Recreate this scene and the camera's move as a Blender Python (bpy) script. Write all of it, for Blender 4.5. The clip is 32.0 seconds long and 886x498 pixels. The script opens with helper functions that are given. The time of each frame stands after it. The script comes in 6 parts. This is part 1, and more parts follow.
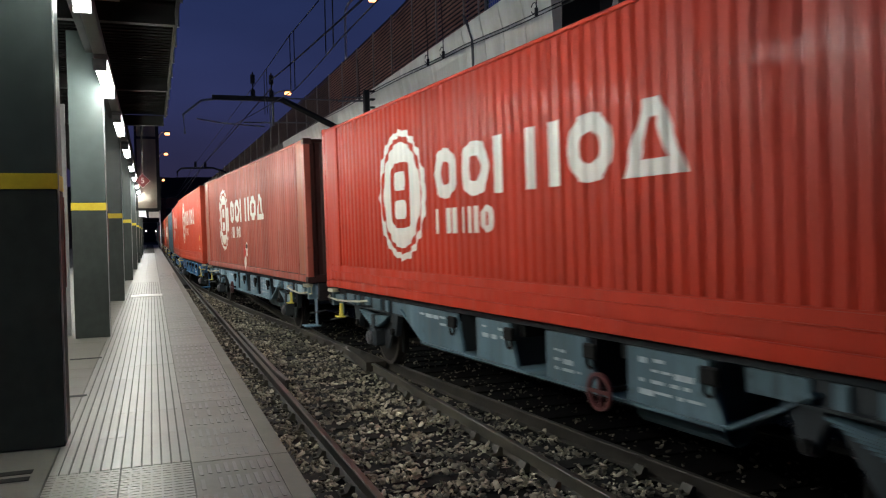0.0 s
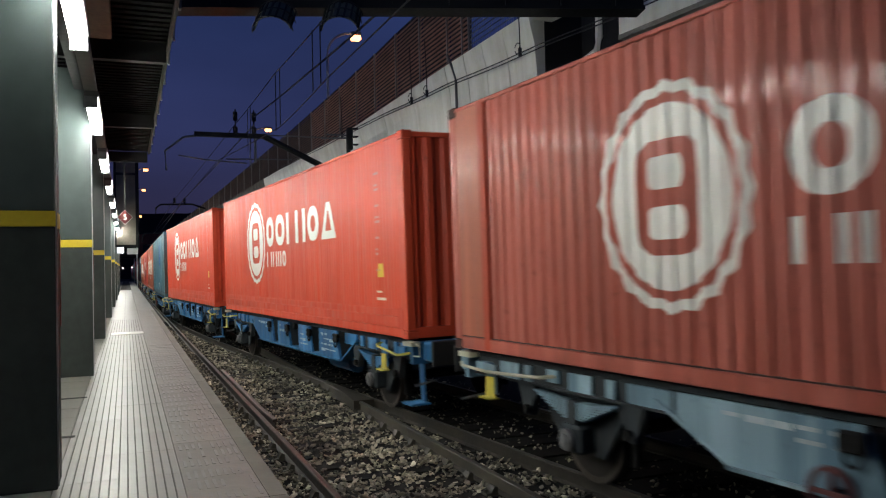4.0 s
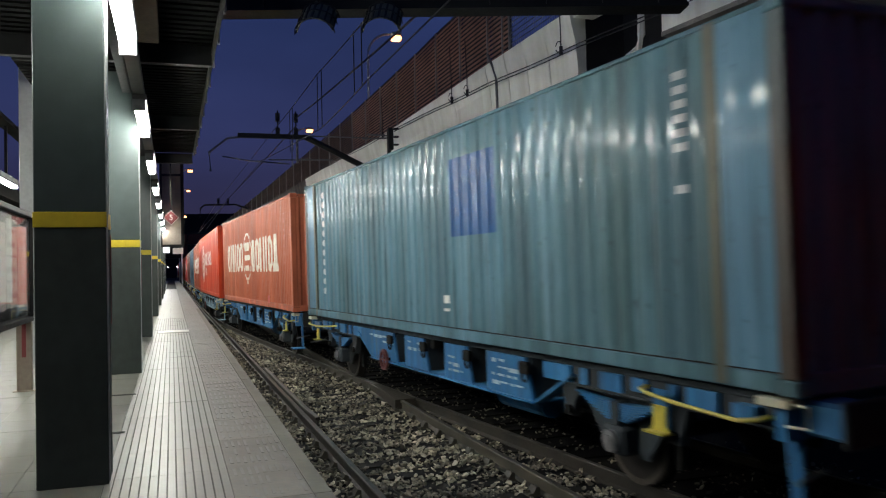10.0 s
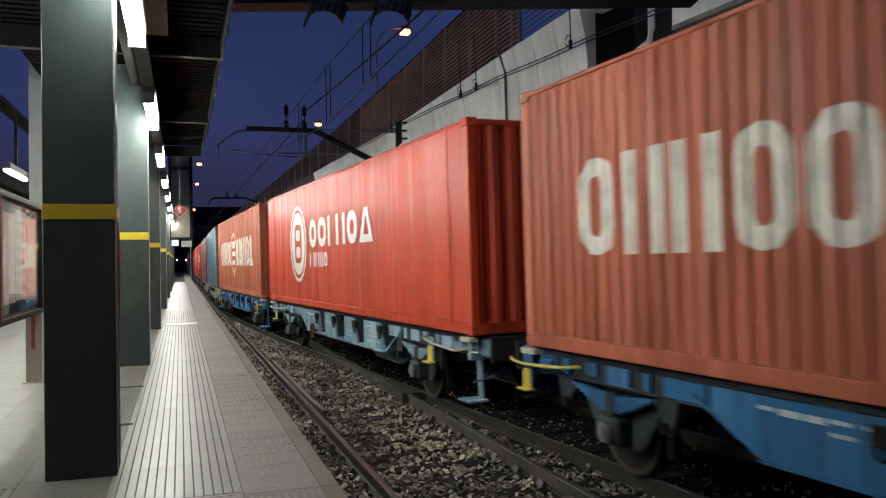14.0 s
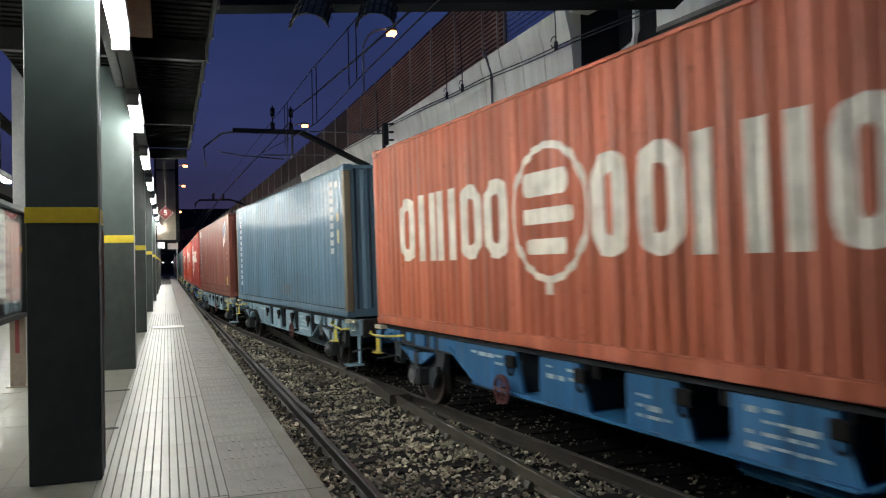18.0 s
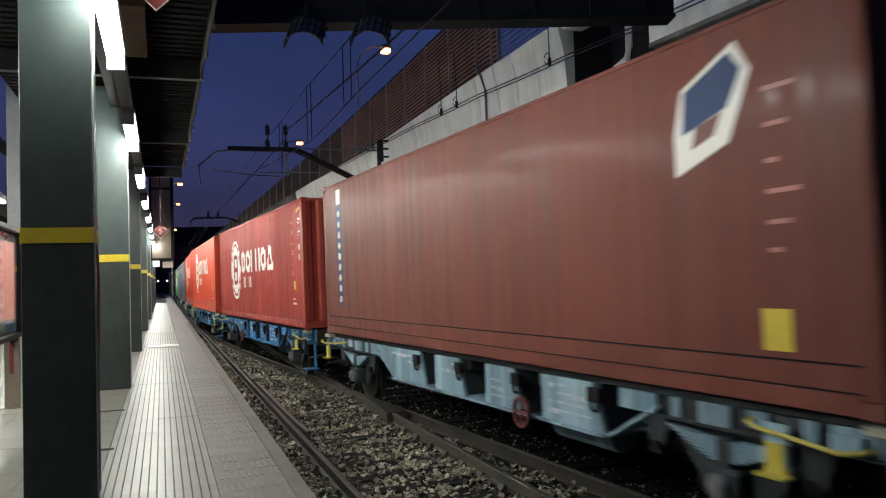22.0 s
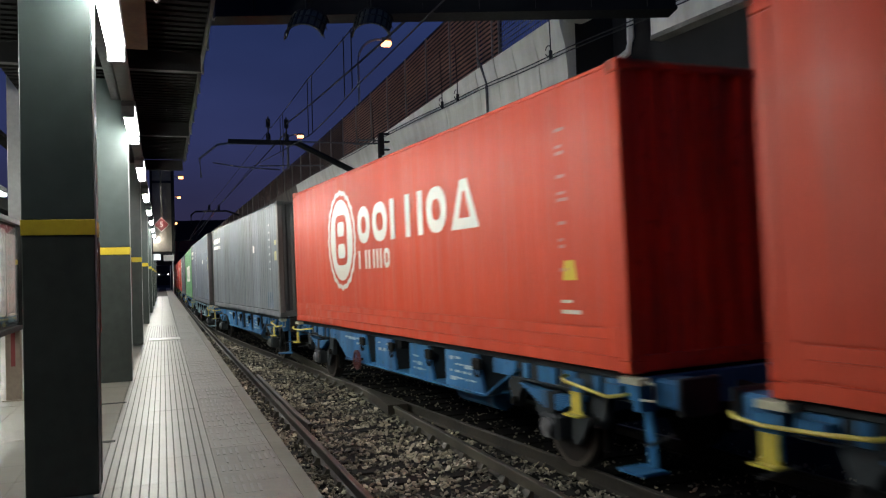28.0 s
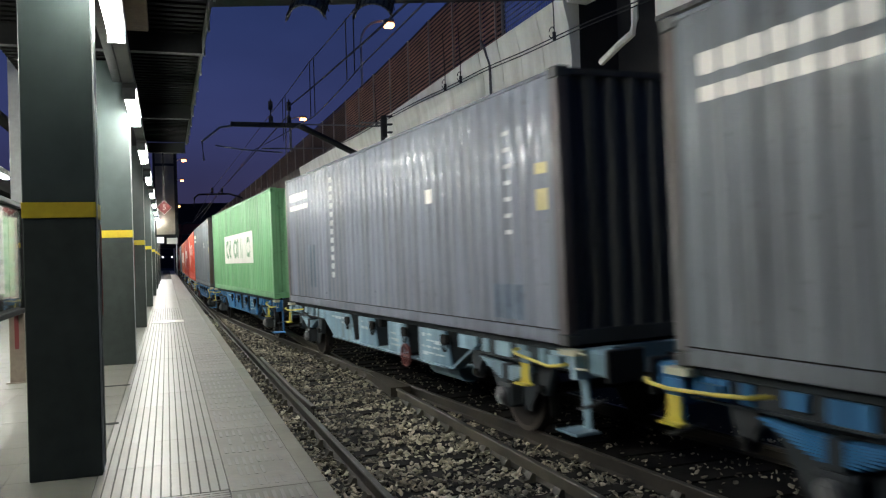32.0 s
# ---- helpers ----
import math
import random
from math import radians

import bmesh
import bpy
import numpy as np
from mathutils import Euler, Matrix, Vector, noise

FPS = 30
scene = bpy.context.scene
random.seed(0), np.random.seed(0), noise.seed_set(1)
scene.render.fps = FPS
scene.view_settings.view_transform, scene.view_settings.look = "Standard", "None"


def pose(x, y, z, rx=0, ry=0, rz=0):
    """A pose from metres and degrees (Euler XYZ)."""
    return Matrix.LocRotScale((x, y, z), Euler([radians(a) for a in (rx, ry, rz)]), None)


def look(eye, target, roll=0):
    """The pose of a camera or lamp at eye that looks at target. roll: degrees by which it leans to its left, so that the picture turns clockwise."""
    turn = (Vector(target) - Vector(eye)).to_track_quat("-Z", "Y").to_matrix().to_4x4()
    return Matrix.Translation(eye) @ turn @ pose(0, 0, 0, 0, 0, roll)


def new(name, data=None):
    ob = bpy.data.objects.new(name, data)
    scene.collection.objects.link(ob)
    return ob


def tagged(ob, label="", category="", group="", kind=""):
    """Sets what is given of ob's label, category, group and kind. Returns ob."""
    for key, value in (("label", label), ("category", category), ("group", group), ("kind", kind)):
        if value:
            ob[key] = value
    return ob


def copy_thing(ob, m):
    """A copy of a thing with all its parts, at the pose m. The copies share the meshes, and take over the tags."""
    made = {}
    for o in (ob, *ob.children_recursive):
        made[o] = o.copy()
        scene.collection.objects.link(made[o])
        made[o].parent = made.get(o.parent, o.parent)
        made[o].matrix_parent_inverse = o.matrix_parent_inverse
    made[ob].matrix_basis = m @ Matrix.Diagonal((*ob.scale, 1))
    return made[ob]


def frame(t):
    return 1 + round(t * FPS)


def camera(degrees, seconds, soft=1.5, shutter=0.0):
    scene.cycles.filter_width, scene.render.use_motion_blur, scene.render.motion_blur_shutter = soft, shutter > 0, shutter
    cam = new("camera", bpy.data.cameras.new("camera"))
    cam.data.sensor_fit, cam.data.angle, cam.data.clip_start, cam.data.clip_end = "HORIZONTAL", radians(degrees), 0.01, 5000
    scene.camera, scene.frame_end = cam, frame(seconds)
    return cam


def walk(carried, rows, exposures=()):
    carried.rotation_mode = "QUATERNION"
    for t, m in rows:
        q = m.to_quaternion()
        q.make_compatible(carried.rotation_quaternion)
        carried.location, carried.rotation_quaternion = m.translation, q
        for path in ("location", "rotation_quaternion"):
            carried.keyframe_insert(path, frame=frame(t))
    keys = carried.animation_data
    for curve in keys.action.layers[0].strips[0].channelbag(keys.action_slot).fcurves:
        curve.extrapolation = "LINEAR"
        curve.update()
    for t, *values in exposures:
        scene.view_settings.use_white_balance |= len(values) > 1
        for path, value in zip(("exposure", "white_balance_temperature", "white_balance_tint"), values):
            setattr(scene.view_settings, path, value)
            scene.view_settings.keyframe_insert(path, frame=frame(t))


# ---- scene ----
cam = camera(57.6, 32.0, soft=1.15, shutter=0.5)
PATH = [
    (0, (0.216, -0.815, 1.5), (0.895, 1.065, 1.45), -1.2),
    (0.5, (0.212, -0.844, 1.516), (0.901, 1.032, 1.459), -1.6),
    (1, (0.158, -0.81, 1.522), (0.869, 1.059, 1.48), -1.6),
    (1.5, (0.092, -0.765, 1.515), (0.811, 1.102, 1.492), -1.7),
    (2, (0.069, -0.757, 1.519), (0.799, 1.105, 1.509), -1.3),
    (2.5, (0.063, -0.761, 1.52), (0.795, 1.101, 1.534), -1.2),
    (3, (0.064, -0.765, 1.516), (0.796, 1.096, 1.554), -1.2),
    (3.5, (0.061, -0.757, 1.513), (0.793, 1.104, 1.552), -1.2),
    (5.5, (0.054, -0.771, 1.517), (0.782, 1.092, 1.56), -1.2),
    (6, (0.043, -0.769, 1.52), (0.737, 1.107, 1.565), -1.2),
    (6.5, (0.044, -0.772, 1.518), (0.718, 1.111, 1.565), -1.3),
    (7, (0.045, -0.766, 1.515), (0.714, 1.118, 1.562), -1.3),
    (7.5, (0.044, -0.765, 1.517), (0.708, 1.121, 1.564), -1.3),
    (8, (0.045, -0.752, 1.512), (0.701, 1.137, 1.555), -1.3),
    (8.5, (0.048, -0.75, 1.513), (0.7, 1.141, 1.55), -1.2),
    (9, (0.048, -0.756, 1.515), (0.695, 1.136, 1.553), -1.2),
    (9.5, (0.043, -0.762, 1.519), (0.683, 1.132, 1.557), -1.2),
    (10, (0.039, -0.764, 1.516), (0.678, 1.131, 1.556), -1.2),
    (10.5, (0.034, -0.771, 1.518), (0.663, 1.127, 1.559), -1.2),
    (11, (0.034, -0.772, 1.516), (0.652, 1.129, 1.558), -1.2),
    (11.5, (0.032, -0.774, 1.517), (0.651, 1.127, 1.559), -1.2),
    (12, (0.032, -0.77, 1.518), (0.651, 1.131, 1.56), -1.1),
    (12.5, (0.031, -0.767, 1.518), (0.65, 1.134, 1.561), -1.1),
    (13, (0.035, -0.757, 1.514), (0.654, 1.144, 1.552), -1.0),
    (13.5, (0.04, -0.746, 1.517), (0.659, 1.156, 1.551), -0.9),
    (14, (0.043, -0.748, 1.514), (0.663, 1.153, 1.54), -0.9),
    (14.5, (0.046, -0.751, 1.516), (0.665, 1.15, 1.541), -0.9),
    (16.5, (0.053, -0.76, 1.52), (0.696, 1.134, 1.547), -0.8),
    (17, (0.054, -0.76, 1.517), (0.702, 1.132, 1.544), -1.0),
    (17.5, (0.059, -0.764, 1.516), (0.706, 1.128, 1.544), -1.2),
    (18, (0.056, -0.77, 1.519), (0.705, 1.122, 1.547), -1.2),
    (18.5, (0.049, -0.783, 1.518), (0.702, 1.107, 1.548), -1.2),
    (19, (0.039, -0.81, 1.525), (0.693, 1.08, 1.564), -1.2),
    (19.5, (0.045, -0.821, 1.526), (0.7, 1.068, 1.588), -1.1),
    (20, (0.042, -0.82, 1.524), (0.699, 1.068, 1.588), -1.2),
    (20.5, (0.047, -0.806, 1.523), (0.705, 1.081, 1.587), -1.2),
    (21, (0.051, -0.792, 1.523), (0.71, 1.095, 1.588), -1.3),
    (21.5, (0.051, -0.777, 1.525), (0.71, 1.11, 1.59), -1.4),
    (22, (0.05, -0.765, 1.527), (0.71, 1.121, 1.594), -1.7),
    (22.5, (0.05, -0.767, 1.524), (0.71, 1.12, 1.591), -1.9),
    (23, (0.057, -0.756, 1.524), (0.715, 1.131, 1.591), -1.8),
    (23.5, (0.064, -0.747, 1.522), (0.721, 1.14, 1.591), -1.8),
    (24, (0.064, -0.75, 1.521), (0.721, 1.137, 1.59), -1.8),
    (24.5, (0.062, -0.753, 1.526), (0.72, 1.135, 1.593), -1.8),
    (25, (0.062, -0.761, 1.526), (0.72, 1.127, 1.593), -1.8),
    (25.5, (0.059, -0.76, 1.524), (0.717, 1.128, 1.593), -1.8),
    (27.5, (0.048, -0.774, 1.524), (0.706, 1.114, 1.596), -1.7),
    (28, (0.05, -0.755, 1.517), (0.708, 1.133, 1.568), -1.7),
    (28.5, (0.047, -0.754, 1.516), (0.705, 1.135, 1.53), -1.7),
    (29, (0.049, -0.748, 1.516), (0.706, 1.141, 1.524), -1.7),
    (29.5, (0.048, -0.739, 1.512), (0.705, 1.149, 1.517), -1.5),
    (30, (0.047, -0.74, 1.517), (0.705, 1.149, 1.522), -1.5),
    (30.5, (0.051, -0.735, 1.516), (0.709, 1.153, 1.522), -1.5),
    (31, (0.056, -0.739, 1.518), (0.714, 1.15, 1.525), -1.7),
    (31.5, (0.061, -0.741, 1.519), (0.721, 1.148, 1.527), -1.7),
    (32, (0.066, -0.739, 1.515), (0.715, 1.152, 1.524), -1.7),
]
# the camera's own exposure follows how dark the passing load is
EXPOSURE = [(0, -0.24), (3, -0.12), (6, -0.28), (9, -0.14), (12, -0.04), (14, -0.05), (17, 0.0), (19, 0.08), (22, 0.04), (25, -0.14), (28, -0.16), (30, 0.08), (31, 0.20), (32, 0.20)]
walk(cam, [(t, look(eye, target, roll)) for t, eye, target, roll in PATH], EXPOSURE)

# ---- world and light ----
world = bpy.data.worlds.new("dusk_sky")
scene.world = world
world.use_nodes = True
wn, wl = world.node_tree.nodes, world.node_tree.links
wn.clear()
w_out = wn.new("ShaderNodeOutputWorld")
w_bg = wn.new("ShaderNodeBackground")
w_co = wn.new("ShaderNodeTexCoord")
w_sep = wn.new("ShaderNodeSeparateXYZ")
w_ramp = wn.new("ShaderNodeValToRGB")
w_noise = wn.new("ShaderNodeTexNoise")
w_mix = wn.new("ShaderNodeMixRGB")
w_ramp.color_ramp.elements[0].position = 0.0
w_ramp.color_ramp.elements[0].color = (0.030, 0.022, 0.044, 1)
w_ramp.color_ramp.elements[1].position = 0.45
w_ramp.color_ramp.elements[1].color = (0.015, 0.036, 0.128, 1)
w_mid = w_ramp.color_ramp.elements.new(0.16)
w_mid.color = (0.027, 0.034, 0.104, 1)
w_noise.inputs["Scale"].default_value = 3.0
w_noise.inputs["Detail"].default_value = 4.0
w_mix.blend_type = "MULTIPLY"
w_mix.inputs[0].default_value = 0.55
wl.new(w_co.outputs["Generated"], w_sep.inputs[0])
w_map = wn.new("ShaderNodeMapping")
w_map.inputs["Scale"].default_value = (1.0, 1.0, 2.6)
wl.new(w_co.outputs["Generated"], w_map.inputs[0])
wl.new(w_map.outputs[0], w_noise.inputs["Vector"])
wl.new(w_sep.outputs["Z"], w_ramp.inputs[0])
wl.new(w_ramp.outputs[0], w_mix.inputs[1])
wl.new(w_noise.outputs[0], w_mix.inputs[2])
wl.new(w_mix.outputs[0], w_bg.inputs[0])
w_bg.inputs[1].default_value = 1.42
wl.new(w_bg.outputs[0], w_out.inputs[0])

LAMP = 126.0  # radiance of the fluorescent diffusers


# ---- materials ----
def mat(name, color, rough=0.6, metal=0.0, vary=0.25, grain=18.0, stain=1.4, bump=0.15, second=None, streak=False, spec=0.5, obj_random=0.0, island=0.0):
    """A painted, stony or metal surface with stains, grain and fine relief."""
    m = bpy.data.materials.new(name)
    m.use_nodes = True
    n, l = m.node_tree.nodes, m.node_tree.links
    b = n["Principled BSDF"]
    co = n.new("ShaderNodeTexCoord")
    big = n.new("ShaderNodeTexNoise")
    big.inputs["Scale"].default_value = stain
    big.inputs["Detail"].default_value = 5
    if streak:
        mp = n.new("ShaderNodeMapping")
        mp.inputs["Scale"].default_value = (3.0, 3.0, 0.22)
        l.new(co.outputs["Object"], mp.inputs[0])
        l.new(mp.outputs[0], big.inputs["Vector"])
    else:
        l.new(co.outputs["Object"], big.inputs["Vector"])
    fine = n.new("ShaderNodeTexNoise")
    fine.inputs["Scale"].default_value = grain
    fine.inputs["Detail"].default_value = 8
    l.new(co.outputs["Object"], fine.inputs["Vector"])
    r = n.new("ShaderNodeValToRGB")
    r.color_ramp.elements[0].position, r.color_ramp.elements[1].position = 0.38, 0.68
    r.color_ramp.elements[0].color = (*color, 1)
    dark = second if second else tuple(c * (1 - vary) for c in color)
    r.color_ramp.elements[1].color = (*dark, 1)
    l.new(big.outputs[0], r.inputs[0])
    mx = n.new("ShaderNodeMixRGB")
    mx.blend_type = "OVERLAY"
    mx.inputs[0].default_value = vary
    l.new(r.outputs[0], mx.inputs[1])
    l.new(fine.outputs[0], mx.inputs[2])
    last = mx.outputs[0]
    if obj_random:
        oi = n.new("ShaderNodeObjectInfo")
        hs = n.new("ShaderNodeHueSaturation")
        mr = n.new("ShaderNodeMapRange")
        mr.inputs["To Min"].default_value, mr.inputs["To Max"].default_value = 1 - obj_random, 1 + obj_random
        l.new(oi.outputs["Random"], mr.inputs["Value"])
        l.new(mr.outputs[0], hs.inputs["Value"])
        l.new(last, hs.inputs["Color"])
        last = hs.outputs[0]
    if island:
        ge = n.new("ShaderNodeNewGeometry")
        hs = n.new("ShaderNodeHueSaturation")
        mr = n.new("ShaderNodeMapRange")
        mr.inputs["To Min"].default_value, mr.inputs["To Max"].default_value = 1 - island, 1 + island
        l.new(ge.outputs["Random Per Island"], mr.inputs["Value"])
        l.new(mr.outputs[0], hs.inputs["Value"])
        l.new(last, hs.inputs["Color"])
        last = hs.outputs[0]
    l.new(last, b.inputs["Base Color"])
    rr = n.new("ShaderNodeMapRange")
    rr.inputs["To Min"].default_value, rr.inputs["To Max"].default_value = max(0.05, rough - 0.12), min(1.0, rough + 0.12)
    l.new(fine.outputs[0], rr.inputs["Value"])
    l.new(rr.outputs[0], b.inputs["Roughness"])
    b.inputs["Metallic"].default_value = metal
    b.inputs["Specular IOR Level"].default_value = spec
    if bump:
        bp = n.new("ShaderNodeBump")
        bp.inputs["Strength"].default_value = bump
        bp.inputs["Distance"].default_value = 0.01
        l.new(fine.outputs[0], bp.inputs["Height"])
        l.new(bp.outputs[0], b.inputs["Normal"])
    return m


def glow(name, color, strength):
    m = bpy.data.materials.new(name)
    m.use_nodes = True
    b = m.node_tree.nodes["Principled BSDF"]
    b.inputs["Base Color"].default_value = (0.8, 0.8, 0.8, 1)
    b.inputs["Emission Color"].default_value = (*color, 1)
    b.inputs["Emission Strength"].default_value = strength
    return m


M_TILE = mat("tactile_tile", (0.196, 0.194, 0.172), 0.36, vary=0.4, grain=16, stain=1.3, second=(0.165, 0.155, 0.13), obj_random=0.08)
M_EDGE = mat("edge_slab", (0.165, 0.157, 0.134), 0.45, vary=0.5, grain=15, stain=1.6, second=(0.10, 0.094, 0.08), obj_random=0.12)
M_SLAB = mat("platform_slab", (0.166, 0.163, 0.136), 0.45, vary=0.4, grain=15, stain=0.9, second=(0.13, 0.122, 0.098), obj_random=0.05)
M_GROOVE = mat("tile_groove", (0.075, 0.072, 0.062), 0.8, vary=0.3)
M_BAR = mat("slab_bar", (0.180, 0.180, 0.160), 0.42, vary=0.4, grain=16, stain=3.0, second=(0.125, 0.12, 0.105))
M_KERB = mat("brown_coping", (0.135, 0.130, 0.104), 0.6, vary=0.45, grain=15, stain=2.0, second=(0.098, 0.088, 0.066), obj_random=0.1)
M_BED = mat("mortar", (0.045, 0.043, 0.039), 0.9, vary=0.3)
M_COPING = mat("concrete_face", (0.24, 0.23, 0.21), 0.8, vary=0.4)
M_COL_UP = mat("column_paint", (0.058, 0.077, 0.075), 0.34, vary=0.22, grain=6, stain=1.0, bump=0.03)
# Same column paint, darkened for the weaker light on the foot.
M_COL_LOW = mat("column_dim_paint", (0.052, 0.062, 0.057), 0.5, vary=0.25, grain=8, bump=0.03, spec=0.15)
M_YELLOW = mat("yellow_band", (0.62, 0.47, 0.03), 0.45, vary=0.2, bump=0.03)
M_FLANGE = mat("flange_paint", (0.42, 0.43, 0.43), 0.45, vary=0.2, bump=0.03)
M_REDTRIM = mat("red_trim", (0.10, 0.012, 0.012), 0.5)
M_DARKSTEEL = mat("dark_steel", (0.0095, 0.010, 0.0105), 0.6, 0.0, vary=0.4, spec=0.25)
# Near-black colour stands in for roof undersides that get no light.
M_SOFFIT = mat("unlit_soffit", (0.006, 0.0062, 0.0058), 0.85, vary=0.4, stain=0.8, spec=0.04)
M_HOOD = mat("hood_sheet", (0.075, 0.082, 0.062), 0.6, vary=0.4)
M_STRIP = mat("joint_metal", (0.62, 0.62, 0.58), 0.4, vary=0.2)
M_TRUNK = mat("trunking", (0.085, 0.087, 0.085), 0.55, vary=0.2)
M_RUSTBOX = mat("rusty_box", (0.20, 0.15, 0.10), 0.75, vary=0.5, second=(0.12, 0.07, 0.04))
M_DARKTRUNK = mat("lamp_housing", (0.06, 0.06, 0.06), 0.5, vary=0.2)
M_LAMP = glow("tube_diffuser", (0.965, 0.98, 0.905), LAMP)
M_SODIUM = glow("sodium_lamp", (1.0, 0.36, 0.13), 6.5)
M_WHITELAMP = glow("far_white_lamp", (1.0, 0.95, 0.85), 30.0)
M_SIGNLIT = glow("lit_sign", (0.9, 0.95, 1.0), 0.8)
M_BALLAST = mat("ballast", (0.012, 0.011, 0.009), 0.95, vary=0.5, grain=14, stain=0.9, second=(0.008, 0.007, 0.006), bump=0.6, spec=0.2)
M_STONE = mat("ballast_stone", (0.33, 0.292, 0.215), 0.8, vary=0.5, grain=26, stain=1.2, second=(0.075, 0.066, 0.054), bump=0.4, island=0.8)
M_RAIL = mat("rail_steel", (0.030, 0.024, 0.016), 0.6, 0.1, vary=0.45, grain=20, second=(0.012, 0.010, 0.008))
M_RAILDUST = mat("dusty_rail", (0.058, 0.050, 0.033), 0.65, 0.0, vary=0.45, grain=20, second=(0.024, 0.021, 0.015))
M_RAILTOP = mat("rail_head", (0.050, 0.042, 0.030), 0.42, 0.3, vary=0.35, second=(0.024, 0.021, 0.017))
M_SLEEPER = mat("sleeper", (0.014, 0.012, 0.010), 0.9, vary=0.5, spec=0.2)
M_CONC = mat("wall_concrete", (0.86, 0.86, 0.79), 0.8, vary=0.25, grain=9, stain=0.8, second=(0.72, 0.71, 0.63), streak=True)
# Far stretch of wall: the lack of light is put into the colour.
M_DIMWALL = mat("dim_wall_concrete", (0.10, 0.088, 0.072), 0.85, vary=0.4, second=(0.055, 0.048, 0.040), streak=True)
M_FENCE = mat("fence_slat", (0.25, 0.125, 0.088), 0.6, vary=0.35)
# Darker copy of the slat colour for the unlit far fence.
M_DIMFENCE = mat("dim_fence_slat", (0.085, 0.050, 0.040), 0.7, vary=0.35, spec=0.2)
M_POST = mat("fence_post", (0.22, 0.21, 0.20), 0.5, 0.2, vary=0.3)
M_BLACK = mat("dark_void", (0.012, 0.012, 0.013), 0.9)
M_WIRE = mat("wire", (0.02, 0.02, 0.022), 0.5, 0.6)
M_GALV = mat("galvanised_steel", (0.16, 0.165, 0.17), 0.45, 0.5, vary=0.3)
M_WHITE = mat("white_decal", (0.80, 0.78, 0.73), 0.4, vary=0.12, grain=10, bump=0.02)
M_CREAM = mat("worn_decal", (0.75, 0.71, 0.62), 0.55, vary=0.3, grain=9, stain=3.0, bump=0.05)
M_SIGNRED = mat("sign_red", (0.22, 0.045, 0.045), 0.4)
M_PATCHR = mat("red_repair", (0.60, 0.03, 0.02), 0.4)
M_UNDER = mat("underframe", (0.008, 0.0075, 0.007), 0.8, vary=0.4, spec=0.2)
M_WHEEL = mat("wheel_steel", (0.028, 0.022, 0.018), 0.7, 0.2, vary=0.4)
M_TREAD = mat("wheel_tread", (0.12, 0.105, 0.09), 0.5, 0.7, vary=0.3)
M_YRAIL = mat("yellow_handrail", (0.56, 0.46, 0.07), 0.45, vary=0.2)
M_BRAKE = mat("brake_wheel_red", (0.13, 0.036, 0.036), 0.5)
M_BUFF = mat("buffer_steel", (0.05, 0.05, 0.05), 0.45, 0.6)
M_BARS = mat("stencil_paint", (0.46, 0.52, 0.55), 0.5, vary=0.3)
M_PAPER = mat("poster_paper", (0.68, 0.67, 0.62), 0.5, vary=0.2, stain=3.0, bump=0.0)
M_PINKPAPER = mat("pink_poster_paper", (0.66, 0.47, 0.43), 0.5, vary=0.3, stain=4.0, bump=0.0, second=(0.70, 0.60, 0.56))
M_PRINT = mat("poster_print", (0.30, 0.30, 0.30), 0.5, vary=0.2, bump=0.0)
M_CLEAR = bpy.data.materials.new("clear_glass")
M_CLEAR.use_nodes = True
M_CLEAR.node_tree.nodes["Principled BSDF"].inputs["Transmission Weight"].default_value = 1.0
M_CLEAR.node_tree.nodes["Principled BSDF"].inputs["Roughness"].default_value = 0.03
M_CLEAR.node_tree.nodes["Principled BSDF"].inputs["IOR"].default_value = 1.3
M_BOLLARD = mat("steel_leg", (0.30, 0.25, 0.20), 0.45, 0.4)
M_LABELY = mat("yellow_label", (0.70, 0.55, 0.04), 0.5)
M_LABELB = mat("blue_label", (0.025, 0.06, 0.17), 0.5, spec=0.2)
M_PANE = mat("dull_pane", (0.22, 0.19, 0.15), 0.7, vary=0.3)
M_HAZ = mat("hazard_black", (0.03, 0.03, 0.03), 0.5)


# ---- mesh helpers ----
def part(name, bm, material, parent=None, label="", smooth=False):
    """Links a bmesh as one mesh object, under a thing or a part."""
    me = bpy.data.meshes.new(name)
    bm.normal_update()
    bm.to_mesh(me)
    bm.free()
    if smooth:
        for p in me.polygons:
            p.use_smooth = True
    me.materials.append(material)
    ob = new(name, me)
    if parent is not None:
        ob.parent = parent
    if label:
        ob["label"] = label
    return ob


def box(bm, x0, x1, y0, y1, z0, z1, bevel=0.0):
    res = bmesh.ops.create_cube(bm, size=1.0)
    vs = res["verts"]
    for v in vs:
        v.co = Vector((x0 + (v.co.x + 0.5) * (x1 - x0), y0 + (v.co.y + 0.5) * (y1 - y0), z0 + (v.co.z + 0.5) * (z1 - z0)))
    if bevel:
        es = list({e for v in vs for e in v.link_edges})
        bmesh.ops.bevel(bm, geom=es, offset=bevel, segments=1, affect="EDGES")
    return bm


def boxes(*bs, bevel=0.0):
    bm = bmesh.new()
    for b in bs:
        box(bm, *b, bevel=bevel)
    return bm


